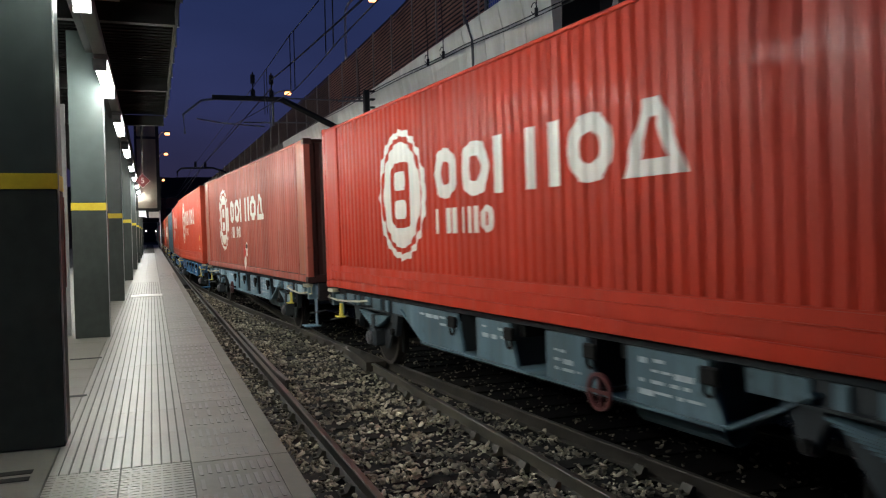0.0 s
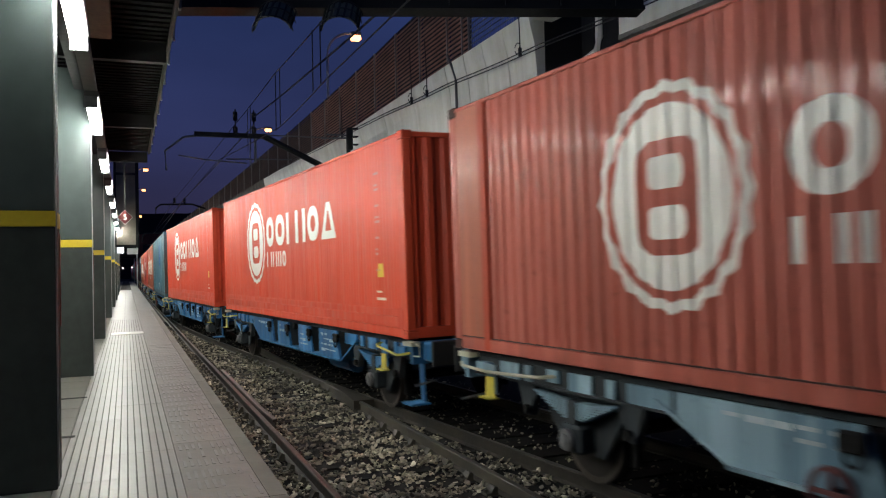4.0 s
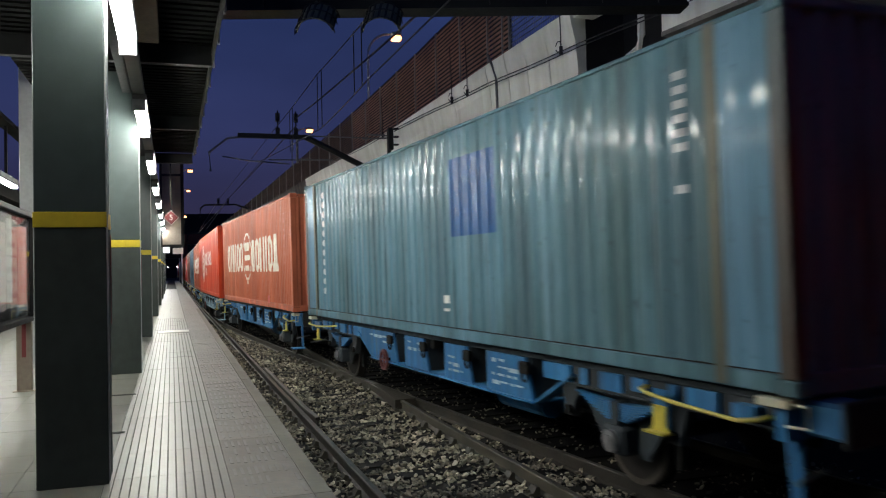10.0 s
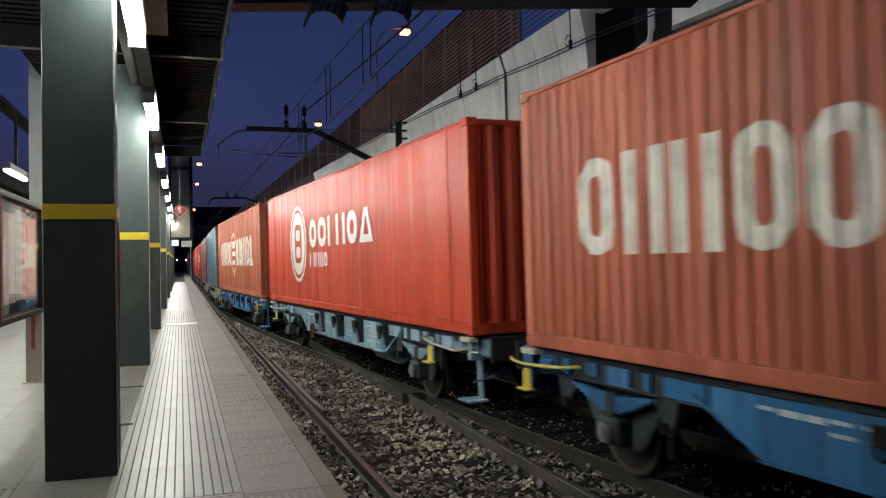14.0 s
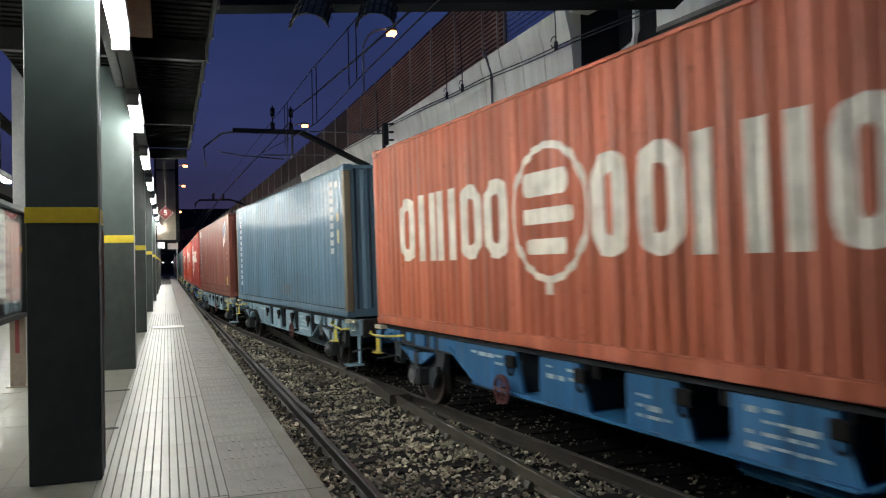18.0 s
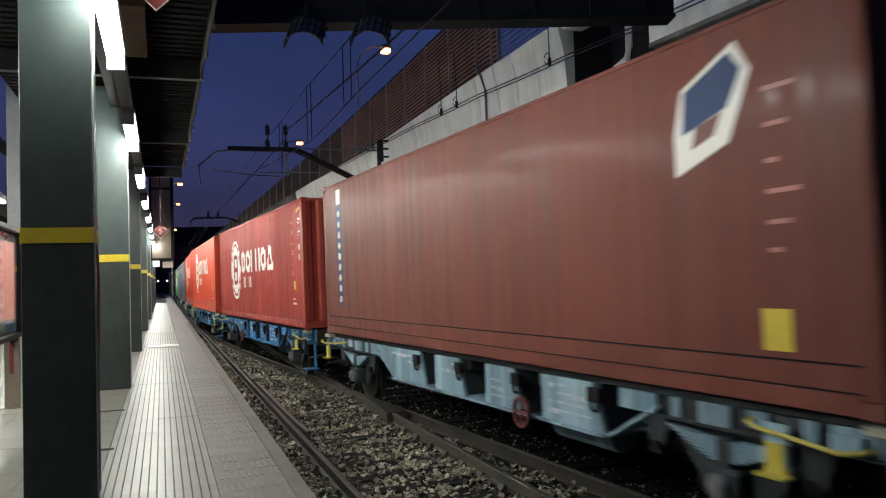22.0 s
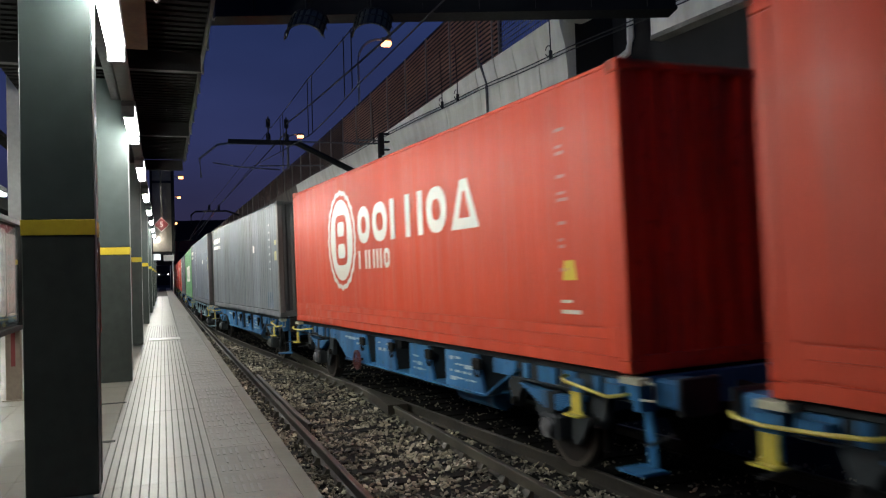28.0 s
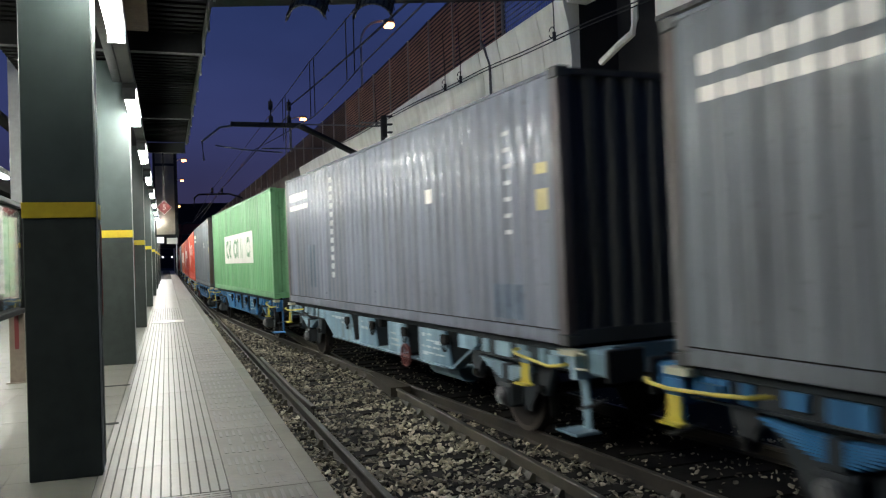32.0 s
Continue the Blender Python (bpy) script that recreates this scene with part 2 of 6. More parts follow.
def prism(bm, pts, axis, a, b):
    """A polygon of pairs pushed along an axis from a to b."""
    def place(p, h):
        return Vector((h, *p)) if axis == "x" else Vector((p[0], h, p[1])) if axis == "y" else Vector((*p, h))
    lo = [bm.verts.new(place(p, a)) for p in pts]
    hi = [bm.verts.new(place(p, b)) for p in pts]
    k = len(pts)
    bm.faces.new(lo[::-1])
    bm.faces.new(hi)
    for i in range(k):
        bm.faces.new((lo[i], lo[(i + 1) % k], hi[(i + 1) % k], hi[i]))
    bmesh.ops.recalc_face_normals(bm, faces=bm.faces)
    return bm


def ring(bm, outer, inner, axis, a, b):
    """A flat ring between two like loops, with a thickness."""
    def place(p, h):
        return Vector((h, *p)) if axis == "x" else Vector((p[0], h, p[1]))
    k = len(outer)
    v = [[bm.verts.new(place(p, h)) for p in loop] for loop in (outer, inner) for h in (a, b)]
    for i in range(k):
        j = (i + 1) % k
        bm.faces.new((v[0][i], v[0][j], v[2][j], v[2][i]))
        bm.faces.new((v[1][i], v[3][i], v[3][j], v[1][j]))
        bm.faces.new((v[0][i], v[1][i], v[1][j], v[0][j]))
        bm.faces.new((v[2][i], v[2][j], v[3][j], v[3][i]))
    bmesh.ops.recalc_face_normals(bm, faces=bm.faces)
    return bm


def tube(bm, pts, r, sides=8):
    """A round bar along a line of points."""
    pts = [Vector(p) for p in pts]
    rings = []
    for i, p in enumerate(pts):
        d = (pts[min(i + 1, len(pts) - 1)] - pts[max(i - 1, 0)]).normalized()
        u = d.cross(Vector((0, 0, 1)))
        if u.length < 0.1:
            u = d.cross(Vector((1, 0, 0)))
        u.normalize()
        w = d.cross(u)
        rings.append([bm.verts.new(p + r * (math.cos(a) * u + math.sin(a) * w)) for a in [2 * math.pi * q / sides for q in range(sides)]])
    for a, b in zip(rings, rings[1:]):
        for q in range(sides):
            bm.faces.new((a[q], a[(q + 1) % sides], b[(q + 1) % sides], b[q]))
    bm.faces.new(rings[0][::-1])
    bm.faces.new(rings[-1])
    return bm


def tubes(lines, r, sides=8):
    bm = bmesh.new()
    for pts in lines:
        tube(bm, pts, r, sides)
    return bm


def disc(bm, axis, c, r, a, b, sides=24):
    """A drum of radius r round an axis through c."""
    pts = [(c[0] + r * math.cos(2 * math.pi * q / sides), c[1] + r * math.sin(2 * math.pi * q / sides)) for q in range(sides)]
    return prism(bm, pts, axis, a, b)


def oval(cy, cz, ry, rz, n=40, wave=0.0, waves=20):
    return [(cy + (ry + wave * math.cos(waves * 2 * math.pi * i / n)) * math.cos(2 * math.pi * i / n),
             cz + (rz + wave * math.cos(waves * 2 * math.pi * i / n)) * math.sin(2 * math.pi * i / n)) for i in range(n)]


def root(name, m, label, category, group=""):
    ob = new(name)
    ob.matrix_basis = m
    return tagged(ob, label, category, group)


# ---- the line of the running track ----
def track_x(y):
    """Middle of the track on which the train runs."""
    if y >= 10.5:
        s = max(0.0, 43.5 - y)
        return 2.83 + 2.72e-3 * s * s - 2.73e-5 * s ** 3
    return 4.811 + 0.0904 * (10.5 - y)


def fall(y):
    return -0.005 * (min(y, 60.0) - 10.0)


RAIL = -0.655
ARC_Y = np.arange(-120.0, 420.0, 0.25)
ARC_X = np.array([track_x(float(y)) for y in ARC_Y])
ARC_S = np.concatenate(([0.0], np.cumsum(np.hypot(np.diff(ARC_X), np.diff(ARC_Y)))))
ARC_S -= np.interp(10.0, ARC_Y, ARC_S) - 10.0


def on_track(s):
    y = float(np.interp(s, ARC_S, ARC_Y))
    return Vector((track_x(y), y, RAIL + fall(y)))


# place along the track of the first container's middle, by seconds
TRAVEL = (1.06684e-06, -8.91711e-05, 0.00284027, -0.0680814, -4.92191, 7.25799)
LONG = (0, 1, 4, 6)  # wagons that carry a 45 ft container
GAPS = (1.2, 1.4, 1.65, 1.4, 1.4, 1.45, 1.44, 1.64, 1.7, 1.68, 1.6, 1.6, 1.62, 1.63, 1.65)
OFFSET = [0.0]
for _k in range(21):
    OFFSET.append(OFFSET[-1] + sum(6.858 if q in LONG else 6.096 for q in (_k, _k + 1)) + (GAPS[_k] if _k < len(GAPS) else 1.64))


def car_pose(k, t, half=4.6):
    """Pose of wagon k at t seconds, at rail height over its middle."""
    mid = float(np.polyval(TRAVEL, t)) + OFFSET[k]
    a, b = on_track(mid - half), on_track(mid + half)
    d = (b - a).normalized()
    c = (a + b) / 2
    return Matrix.Translation(c) @ Euler((math.asin(d.z), 0, -math.atan2(d.x, d.y))).to_matrix().to_4x4() @ pose(0, 0, 0, 0, -0.7, 0)


# ---- ground, track ----
def build_ground():
    bm = bmesh.new()
    xs = [-400, -60, -5.0, 1.2, 1.9, 2.7, 3.6, 4.5, 5.5, 6.6, 8.5, 60, 400]
    ys = [-300, -40, -10, 0, 10, 20, 30, 45, 60, 100, 200, 900]
    g = [[bm.verts.new((x, y, RAIL - 0.19 + fall(max(y, 0)) * 1.0)) for x in xs] for y in ys]
    for a, b in zip(g, g[1:]):
        for i in range(len(xs) - 1):
            bm.faces.new((a[i], a[i + 1], b[i + 1], b[i]))
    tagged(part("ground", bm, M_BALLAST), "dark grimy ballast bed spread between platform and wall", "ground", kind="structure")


def rail_profile():
    return [(-0.062, -0.160), (0.062, -0.160), (0.062, -0.148), (0.010, -0.132), (0.010, -0.045), (0.035, -0.034), (0.035, -0.006), (0.026, 0.0),
            (-0.026, 0.0), (-0.035, -0.006), (-0.035, -0.034), (-0.010, -0.045), (-0.010, -0.132), (-0.062, -0.148)]


def rail_along(name, xf, y0, y1, label, step=1.0, lift=0.0, steel=M_RAIL):
    """A rail whose place across is xf(y)."""
    prof = rail_profile()
    n = max(2, int((y1 - y0) / step) + 1)
    for nm, faces, m in ((name, "body", steel), ("rail_head", "head", M_RAILTOP)):
        bm = bmesh.new()
        rows = []
        for i in range(n):
            y = y0 + (y1 - y0) * i / (n - 1)
            pr = prof if faces == "body" else [(0.034, -0.006), (0.026, 0.002), (-0.026, 0.002), (-0.034, -0.006)]
            rows.append([bm.verts.new((xf(y) + px, y, RAIL + fall(y) + pz + lift)) for px, pz in pr])
        k = len(rows[0])
        for a, b in zip(rows, rows[1:]):
            for q in range(k if faces == "body" else k - 1):
                bm.faces.new((a[q], a[(q + 1) % k], b[(q + 1) % k], b[q]))
        if faces == "body":
            bm.faces.new(rows[0])
            bm.faces.new(rows[-1][::-1])
        bmesh.ops.recalc_face_normals(bm, faces=bm.faces)
        if faces == "body":
            body = tagged(part(nm, bm, m), label, "rail")
        else:
            part(nm, bm, m, body, "worn bright running surface")
    return body


def build_track():
    left = lambda y: track_x(y) - 0.834
    right = lambda y: track_x(y) + 0.834
    rail_along("rail", lambda y: 1.88, -12, 110, "rusty running rail beside the platform edge")
    rail_along("rail", lambda y: 3.56, -12, 44, "dusty straight rail meeting the crossing nose", steel=M_RAILDUST)
    rail_along("rail", left, -40, 41, "dark curved rail that carries the train")
    rail_along("rail", right, -40, 160, "outer curved rail under the train", lift=0.02)
    rail_along("check_rail", lambda y: 1.985 + (0.04 * max(0, 11.6 - y)), 10.9, 17.5, "short rusty check rail beside the running rail", lift=0.015)
    rail_along("wing_rail", lambda y: left(y) - 0.075 + 0.02 * max(0, y - 15), 12.2, 17.5, "worn wing rail at the crossing", lift=0.01, steel=M_RAILDUST)
    bm = bmesh.new()
    prism(bm, [(3.44, 11.9), (3.78, 11.9), (3.66, 13.8), (3.56, 13.8)], "z", RAIL - 0.15, RAIL + 0.008)
    tagged(part("crossing_nose", bm, M_RAIL), "greasy cast steel crossing nose block", "rail crossing")
    # sleepers
    for i in range(70):
        y = -2 + i * 0.62
        x1 = track_x(y) + 1.3
        m = pose(0, y, fall(y), 0, 0, random.uniform(-1.0, 1.0))
        bm = boxes((1.15, x1, -0.12, 0.12, RAIL - 0.33, RAIL - 0.168))
        ob = part("sleeper", bm, M_SLEEPER)
        ob.matrix_basis = m
        tagged(ob, "dark oily timber sleeper half buried in ballast", "sleeper", "turnout sleepers")
    # cast chairs that hold the rails on the sleepers
    bm = bmesh.new()
    jaw = [(0.064, -0.1615), (0.064, -0.085), (0.10, -0.075), (0.135, -0.135), (0.19, -0.145), (0.19, -0.172)]
    prism(bm, [(-x, RAIL + z) for x, z in jaw[::-1]] + [(x, RAIL + z) for x, z in jaw], "y", -0.07, 0.07)
    for e in (-1, 1):
        disc(bm, "z", (e * 0.165, 0.0), 0.022, RAIL - 0.15, RAIL - 0.112, 6)
    chair = tagged(part("rail_chair", bm, M_RAILDUST), "dusty cast iron rail chair on a sleeper", "rail chair", "rail chairs")
    chair.location.y = -2
    for i in range(8, 40):
        y = -2 + i * 0.62
        for x in (1.88, 3.56) if y < 11.4 else (1.88,):
            copy_thing(chair, pose(x, y, fall(y)))
        if y > 13.9 or y < 6:
            copy_thing(chair, pose(left(y), y, fall(y) + 0.02))
    chair.matrix_basis = pose(1.88, -2 + 7 * 0.62, fall(2.34))


def build_stones():
    """Loose stones of the ballast, one joined heap."""
    rnd = random.Random(5)
    ico = bmesh.new()
    bmesh.ops.create_icosphere(ico, subdivisions=1, radius=1.0)
    base = [v.co.copy() for v in ico.verts]
    tri = [[v.index for v in f.verts] for f in ico.faces]
    ico.free()
    vs, fs = [], []
    for i in range(66000):
        y = 2.6 + 34 * rnd.random() ** 1.9 if i % 11 else rnd.uniform(-9.0, 2.6)
        x = rnd.uniform(1.1, track_x(y) + 1.7)
        lo = 1.6 if y < 4 else 1.1
        if x < lo:
            continue
        near = min(abs(x - 1.88), abs(x - 3.56) if y < 44 else 9, abs(x - track_x(y) + 0.834))
        if near < 0.075:
            continue
        inside = x > track_x(y) - 0.62
        if inside and rnd.random() < 0.86:
            continue
        r = rnd.uniform(0.012, 0.030) if inside else rnd.uniform(0.012, 0.042)
        h = rnd.random() ** 2 * 0.06 + 0.02 * math.sin(3 * x + 2 * y)
        dark = math.fmod(y + 2, 0.62) / 0.62
        if (dark < 0.2 or dark > 0.8) and rnd.random() < 0.82:
            continue
        c = Vector((x, y, RAIL - 0.175 + fall(y) + h))
        q = Euler((rnd.gauss(0, 0.45), rnd.gauss(0, 0.45), rnd.uniform(0, 6))).to_matrix()
        sc = Vector((rnd.uniform(0.8, 1.6), rnd.uniform(0.6, 1.1), rnd.uniform(0.3, 0.6))) * r
        o = len(vs)
        for b in base:
            p = q @ Vector((b.x * sc.x * rnd.uniform(0.45, 1.4), b.y * sc.y * rnd.uniform(0.45, 1.4), b.z * sc.z * rnd.uniform(0.6, 1.2)))
            vs.append(c + p)
        fs.extend([[o + a for a in t] for t in tri])
    me = bpy.data.meshes.new("ballast_stones")
    me.from_pydata([tuple(v) for v in vs], [], fs)
    me.materials.append(M_STONE)
    tagged(new("ballast_stones", me), "loose grey-brown crushed stone between the rails", "ballast", kind="stuff")


# ---- platform ----
def build_platform():
    bm = boxes((-9.0, 1.02, -14, 140, -1.3, -0.045))
    plat = tagged(part("platform", bm, M_BED), "long station platform with paved top", "platform", kind="structure")
    bm = boxes((1.0, 1.045, -14, 140, -1.25, -0.12))
    part("platform_face", bm, M_COPING, plat)
    return plat


def build_paving(plat):
    """Ribbed tactile tiles, edge slabs with raised bars, brown coping and plain slabs."""
    def finish(bm, name, *mats):
        me = bpy.data.meshes.new(name)
        bm.to_mesh(me)
        bm.free()
        for m in mats:
            me.materials.append(m)
        return me

    def ribbed(w, l, ribs, name, notch=0):
        bm = bmesh.new()
        box(bm, 0, w, 0.001, l - 0.001, -0.05, -0.007)
        for f in bm.faces:
            f.material_index = 1
        rw = w / ribs
        for i in range(ribs):
            for q in range(max(1, notch)):
                a, b = (0.001, l - 0.001) if not notch else (l * q / notch + 0.004, l * (q + 1) / notch - 0.006)
                box(bm, i * rw + 0.006, (i + 1) * rw - 0.006, a, b, -0.045, 0.0)
        if notch:
            box(bm, 0.006, w - 0.006, 0.004, l - 0.004, -0.046, -0.003)
        return finish(bm, name, M_TILE, M_GROOVE)

    def slab(w, l, name, material, g=0.0012, bars=0.0, seed=0):
        bm = bmesh.new()
        box(bm, g, w - g, g, l - g, -0.05, 0.0, bevel=0.0015)
        rnd = random.Random(seed)
        if bars:
            for i in range(9):
                for y0, y1 in ((0.07, 0.30), (0.36, 0.62), (0.68, 0.93)):
                    if rnd.random() < 0.85:
                        x = 0.035 + i * 0.053
                        box(bm, x, x + 0.024, y0 + rnd.uniform(0, 0.03), y1 - rnd.uniform(0, 0.03), -0.001, bars)
        for f in bm.faces:
            f.material_index = 1 if f.calc_center_median().z > 0.0004 else 0
        return finish(bm, name, material, M_BAR)
    t_me = ribbed(0.43, 0.86, 7, "tactile_tile")
    n_me = ribbed(0.43, 0.86, 7, "tactile_tile_notched", 16)
    c_me = ribbed(0.43, 0.43, 7, "tactile_tile_short")
    worn = [slab(0.505, 1.0, "edge_slab", M_EDGE, bars=0.0014, seed=q) for q in range(3)]
    bold = [slab(0.505, 1.0, "edge_slab_barred", M_EDGE, bars=0.003, seed=q + 9) for q in range(3)]
    k_me = slab(0.125, 1.0, "coping_slab", M_KERB)
    s_me = slab(0.60, 0.60, "platform_slab", M_SLAB, 0.0007)

    def lay(me, name, x, y):
        ob = new(name, me)
        ob.parent = plat
        ob.location = (x, y, random.uniform(-0.0012, 0.0012))

    def far(name, x0, x1, y0, y1, nx, ny, material, ribs=0):
        bm = bmesh.new()
        w, l = (x1 - x0) / nx, (y1 - y0) / ny
        for i in range(nx):
            for j in range(ny):
                if ribs:
                    for q in range(ribs):
                        box(bm, x0 + i * w + q * w / ribs + 0.008, x0 + i * w + (q + 1) * w / ribs - 0.008, y0 + j * l + 0.004, y0 + (j + 1) * l - 0.004, -0.045, 0)
                box(bm, x0 + i * w + 0.004, x0 + (i + 1) * w - 0.004, y0 + j * l + 0.004, y0 + (j + 1) * l - 0.004, -0.05, -0.012 if ribs else 0.0)
        ob = part(name, bm, material, plat)
        tagged(ob, kind="stuff")
    for j in range(28):
        for i in range(2):
            lay(n_me if j < 3 else t_me, "tactile_tile", -0.44 + 0.43 * i, 2.17 + 0.86 * j)
    far("far_tactile_tiles", -0.44, 0.42, 26.25, 69.25, 2, 20, M_TILE, 5)
    far("rear_tactile_tiles", -0.44, 0.42, -12, 2.17, 2, 8, M_TILE, 5)
    for j in range(30):
        lay((bold if j % 2 else worn)[j % 3], "edge_slab", 0.42, 2.69 + 1.0 * j)
        lay(k_me, "coping_slab", 0.925, 2.69 + 1.0 * j)
    far("far_edge_slabs", 0.42, 1.05, 32.69, 125.2, 1, 60, M_EDGE)
    far("rear_edge_slabs", 0.42, 1.05, -12, 2.69, 1, 17, M_EDGE)
    # a cross strip of ribbed tiles by the first column, plain slabs elsewhere
    for i in range(5):
        for j in range(2):
            lay(c_me, "tactile_tile", -1.35 - 0.43 * i, 4.54 + 0.43 * j)
    for j in range(40):
        for i in range(5):
            y = 1.94 + 0.6 * j
            if j in (4, 5) and i < 4:
                continue
            lay(s_me, "platform_slab", -3.44 + 0.6 * i, y)
    far("strip_margin", -3.44, -1.04, 4.34, 4.535, 4, 1, M_SLAB)
    far("strip_margin", -3.44, -1.04, 5.405, 5.54, 4, 1, M_SLAB)
    far("strip_margin", -3.44, -3.08, 4.54, 5.40, 1, 1, M_SLAB)
    far("strip_margin", -1.04, -0.919, 4.54, 5.40, 1, 1, M_SLAB)
    far("far_platform_slabs", -3.44, -0.44, 25.94, 125.94, 3, 60, M_SLAB)
    far("rear_platform_slabs", -3.44, -0.44, -12, 1.94, 5, 20, M_SLAB)
    far("side_platform_slabs", -8.9, -3.44, -12, 40, 5, 40, M_SLAB)


def build_floor_fittings():
    tagged(part("joint_strip", boxes((-0.30, 0.43, 20.0, 20.75, 0.0035, 0.014)), M_STRIP), "pale worn metal joint strip across the paving", "floor strip")
    for x, y in ((-0.76, 9.88), (-0.76, 7.40), (-0.90, 4.86), (-0.90, 4.70)):
        tagged(part("drain_slot", boxes((x, x + 0.36, y, y + 0.09, 0.0025, 0.005)), M_DARKSTEEL), "narrow dark drain slot in the paving", "drain", "drain slots")


COLUMNS = ((-0.9, 1.84), (5.5, 1.84), (12.1, 1.88), (19.1, 1.90), (28.0, 1.92), (37.0, 1.93), (46.0, 1.94), (55.0, 1.95), (64.0, 1.95), (-7.3, 1.84))


def build_columns():
    for y, zb in COLUMNS:
        if y == -0.9:
            y = -3.6
        c = root("platform_column", pose(-0.64, y, 0), "square steel column, dark grey-green with a yellow band", "column", "columns along the platform")
        part("lower_shaft", boxes((-0.235, 0.235, 0, 0.40, 0, zb), bevel=0.006), M_COL_LOW, c, "foot of the column, its weaker light put into darker paint")
        part("band", boxes((-0.240, 0.240, -0.005, 0.405, zb, zb + 0.11), bevel=0.002), M_YELLOW, c, "yellow warning band")
        part("upper_shaft", boxes((-0.235, 0.235, 0, 0.40, zb + 0.11, 4.5), bevel=0.006), M_COL_UP, c, "grey-green painted shaft")
        part("corner_strip", boxes((0.228, 0.246, 0.02, 0.05, 0.02, 4.5)), M_FLANGE, c, "pale metal corner strip")
        part("red_strip", boxes((0.236, 0.243, 0.36, 0.40, 1.12, 1.8)), M_REDTRIM, c)


def build_canopy():
    x0, x1, y0, y1, z = -2.05, 0.614, -12.0, 21.0, 4.51
    bm = bmesh.new()
    n = int((y1 - y0) / 0.20)
    for i in range(n):
        a = y0 + i * 0.2
        box(bm, x0, x1 - 0.02, a, a + 0.11, z + 0.025, z + 0.05)
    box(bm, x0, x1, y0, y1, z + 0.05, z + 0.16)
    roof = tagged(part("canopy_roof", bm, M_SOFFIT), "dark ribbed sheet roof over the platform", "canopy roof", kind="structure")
    bm = bmesh.new()
    for i in range(7):
        y = 20.9 - i * 5.2
        box(bm, x0, x1 - 0.03, y - 0.12, y, z - 0.26, z - 0.003)
    part("cross_beam", bm, M_DARKSTEEL, roof, "dark steel cross beams")
    part("fascia", boxes((x1 - 0.012, x1 + 0.03, y0, y1, z - 0.03, z + 0.22)), M_DARKSTEEL, roof, "dark metal roof edge")
    for i in range(16):
        y = 20.4 - i * 1.3
        part("gutter_clip", boxes((x1 + 0.032, x1 + 0.06, y, y + 0.09, z - 0.05, z + 0.18)), M_GALV, roof)
    part("beam", boxes((-0.62, -0.50, y0, y1, z - 0.32, z - 0.03)), M_DARKSTEEL, roof, "long steel purlin")
    tagged(part("junction_box", boxes((-0.36, -0.07, 8.0, 9.97, z - 0.12, z - 0.004), bevel=0.008), M_RUSTBOX), "rust-stained metal box under the canopy", "box")
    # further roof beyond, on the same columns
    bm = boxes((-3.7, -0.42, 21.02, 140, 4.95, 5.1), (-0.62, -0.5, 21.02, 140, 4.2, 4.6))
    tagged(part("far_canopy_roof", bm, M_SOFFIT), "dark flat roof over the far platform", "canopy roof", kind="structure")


def build_lamps():
    tagged(part("lamp_trunking", boxes((-0.40, -0.26, -12, 98, 3.752, 3.87)), M_TRUNK), "grey metal lighting trunking below the canopy", "trunking")
    for y in [11.14 + 4.94 * i for i in range(-1, 18)]:
        f = root("platform_lamp", pose(-0.325, y, 3.60), "lit fluorescent batten lamp on grey trunking", "lamp", "lamps along the platform")
        part("diffuser", boxes((-0.055, 0.055, -1.07, 1.07, -0.05, 0.085), bevel=0.03), M_LAMP, f, "glowing white diffuser")
        part("housing", boxes((-0.078, 0.095, -1.12, 1.12, 0.086, 0.15), bevel=0.008), M_DARKTRUNK, f, "grey metal housing")
        for s in (-1, 1):
            part("end_cap", boxes((-0.075, 0.08, min(s * 1.075, s * 1.125), max(s * 1.075, s * 1.125), -0.054, 0.084)), M_GALV, f)


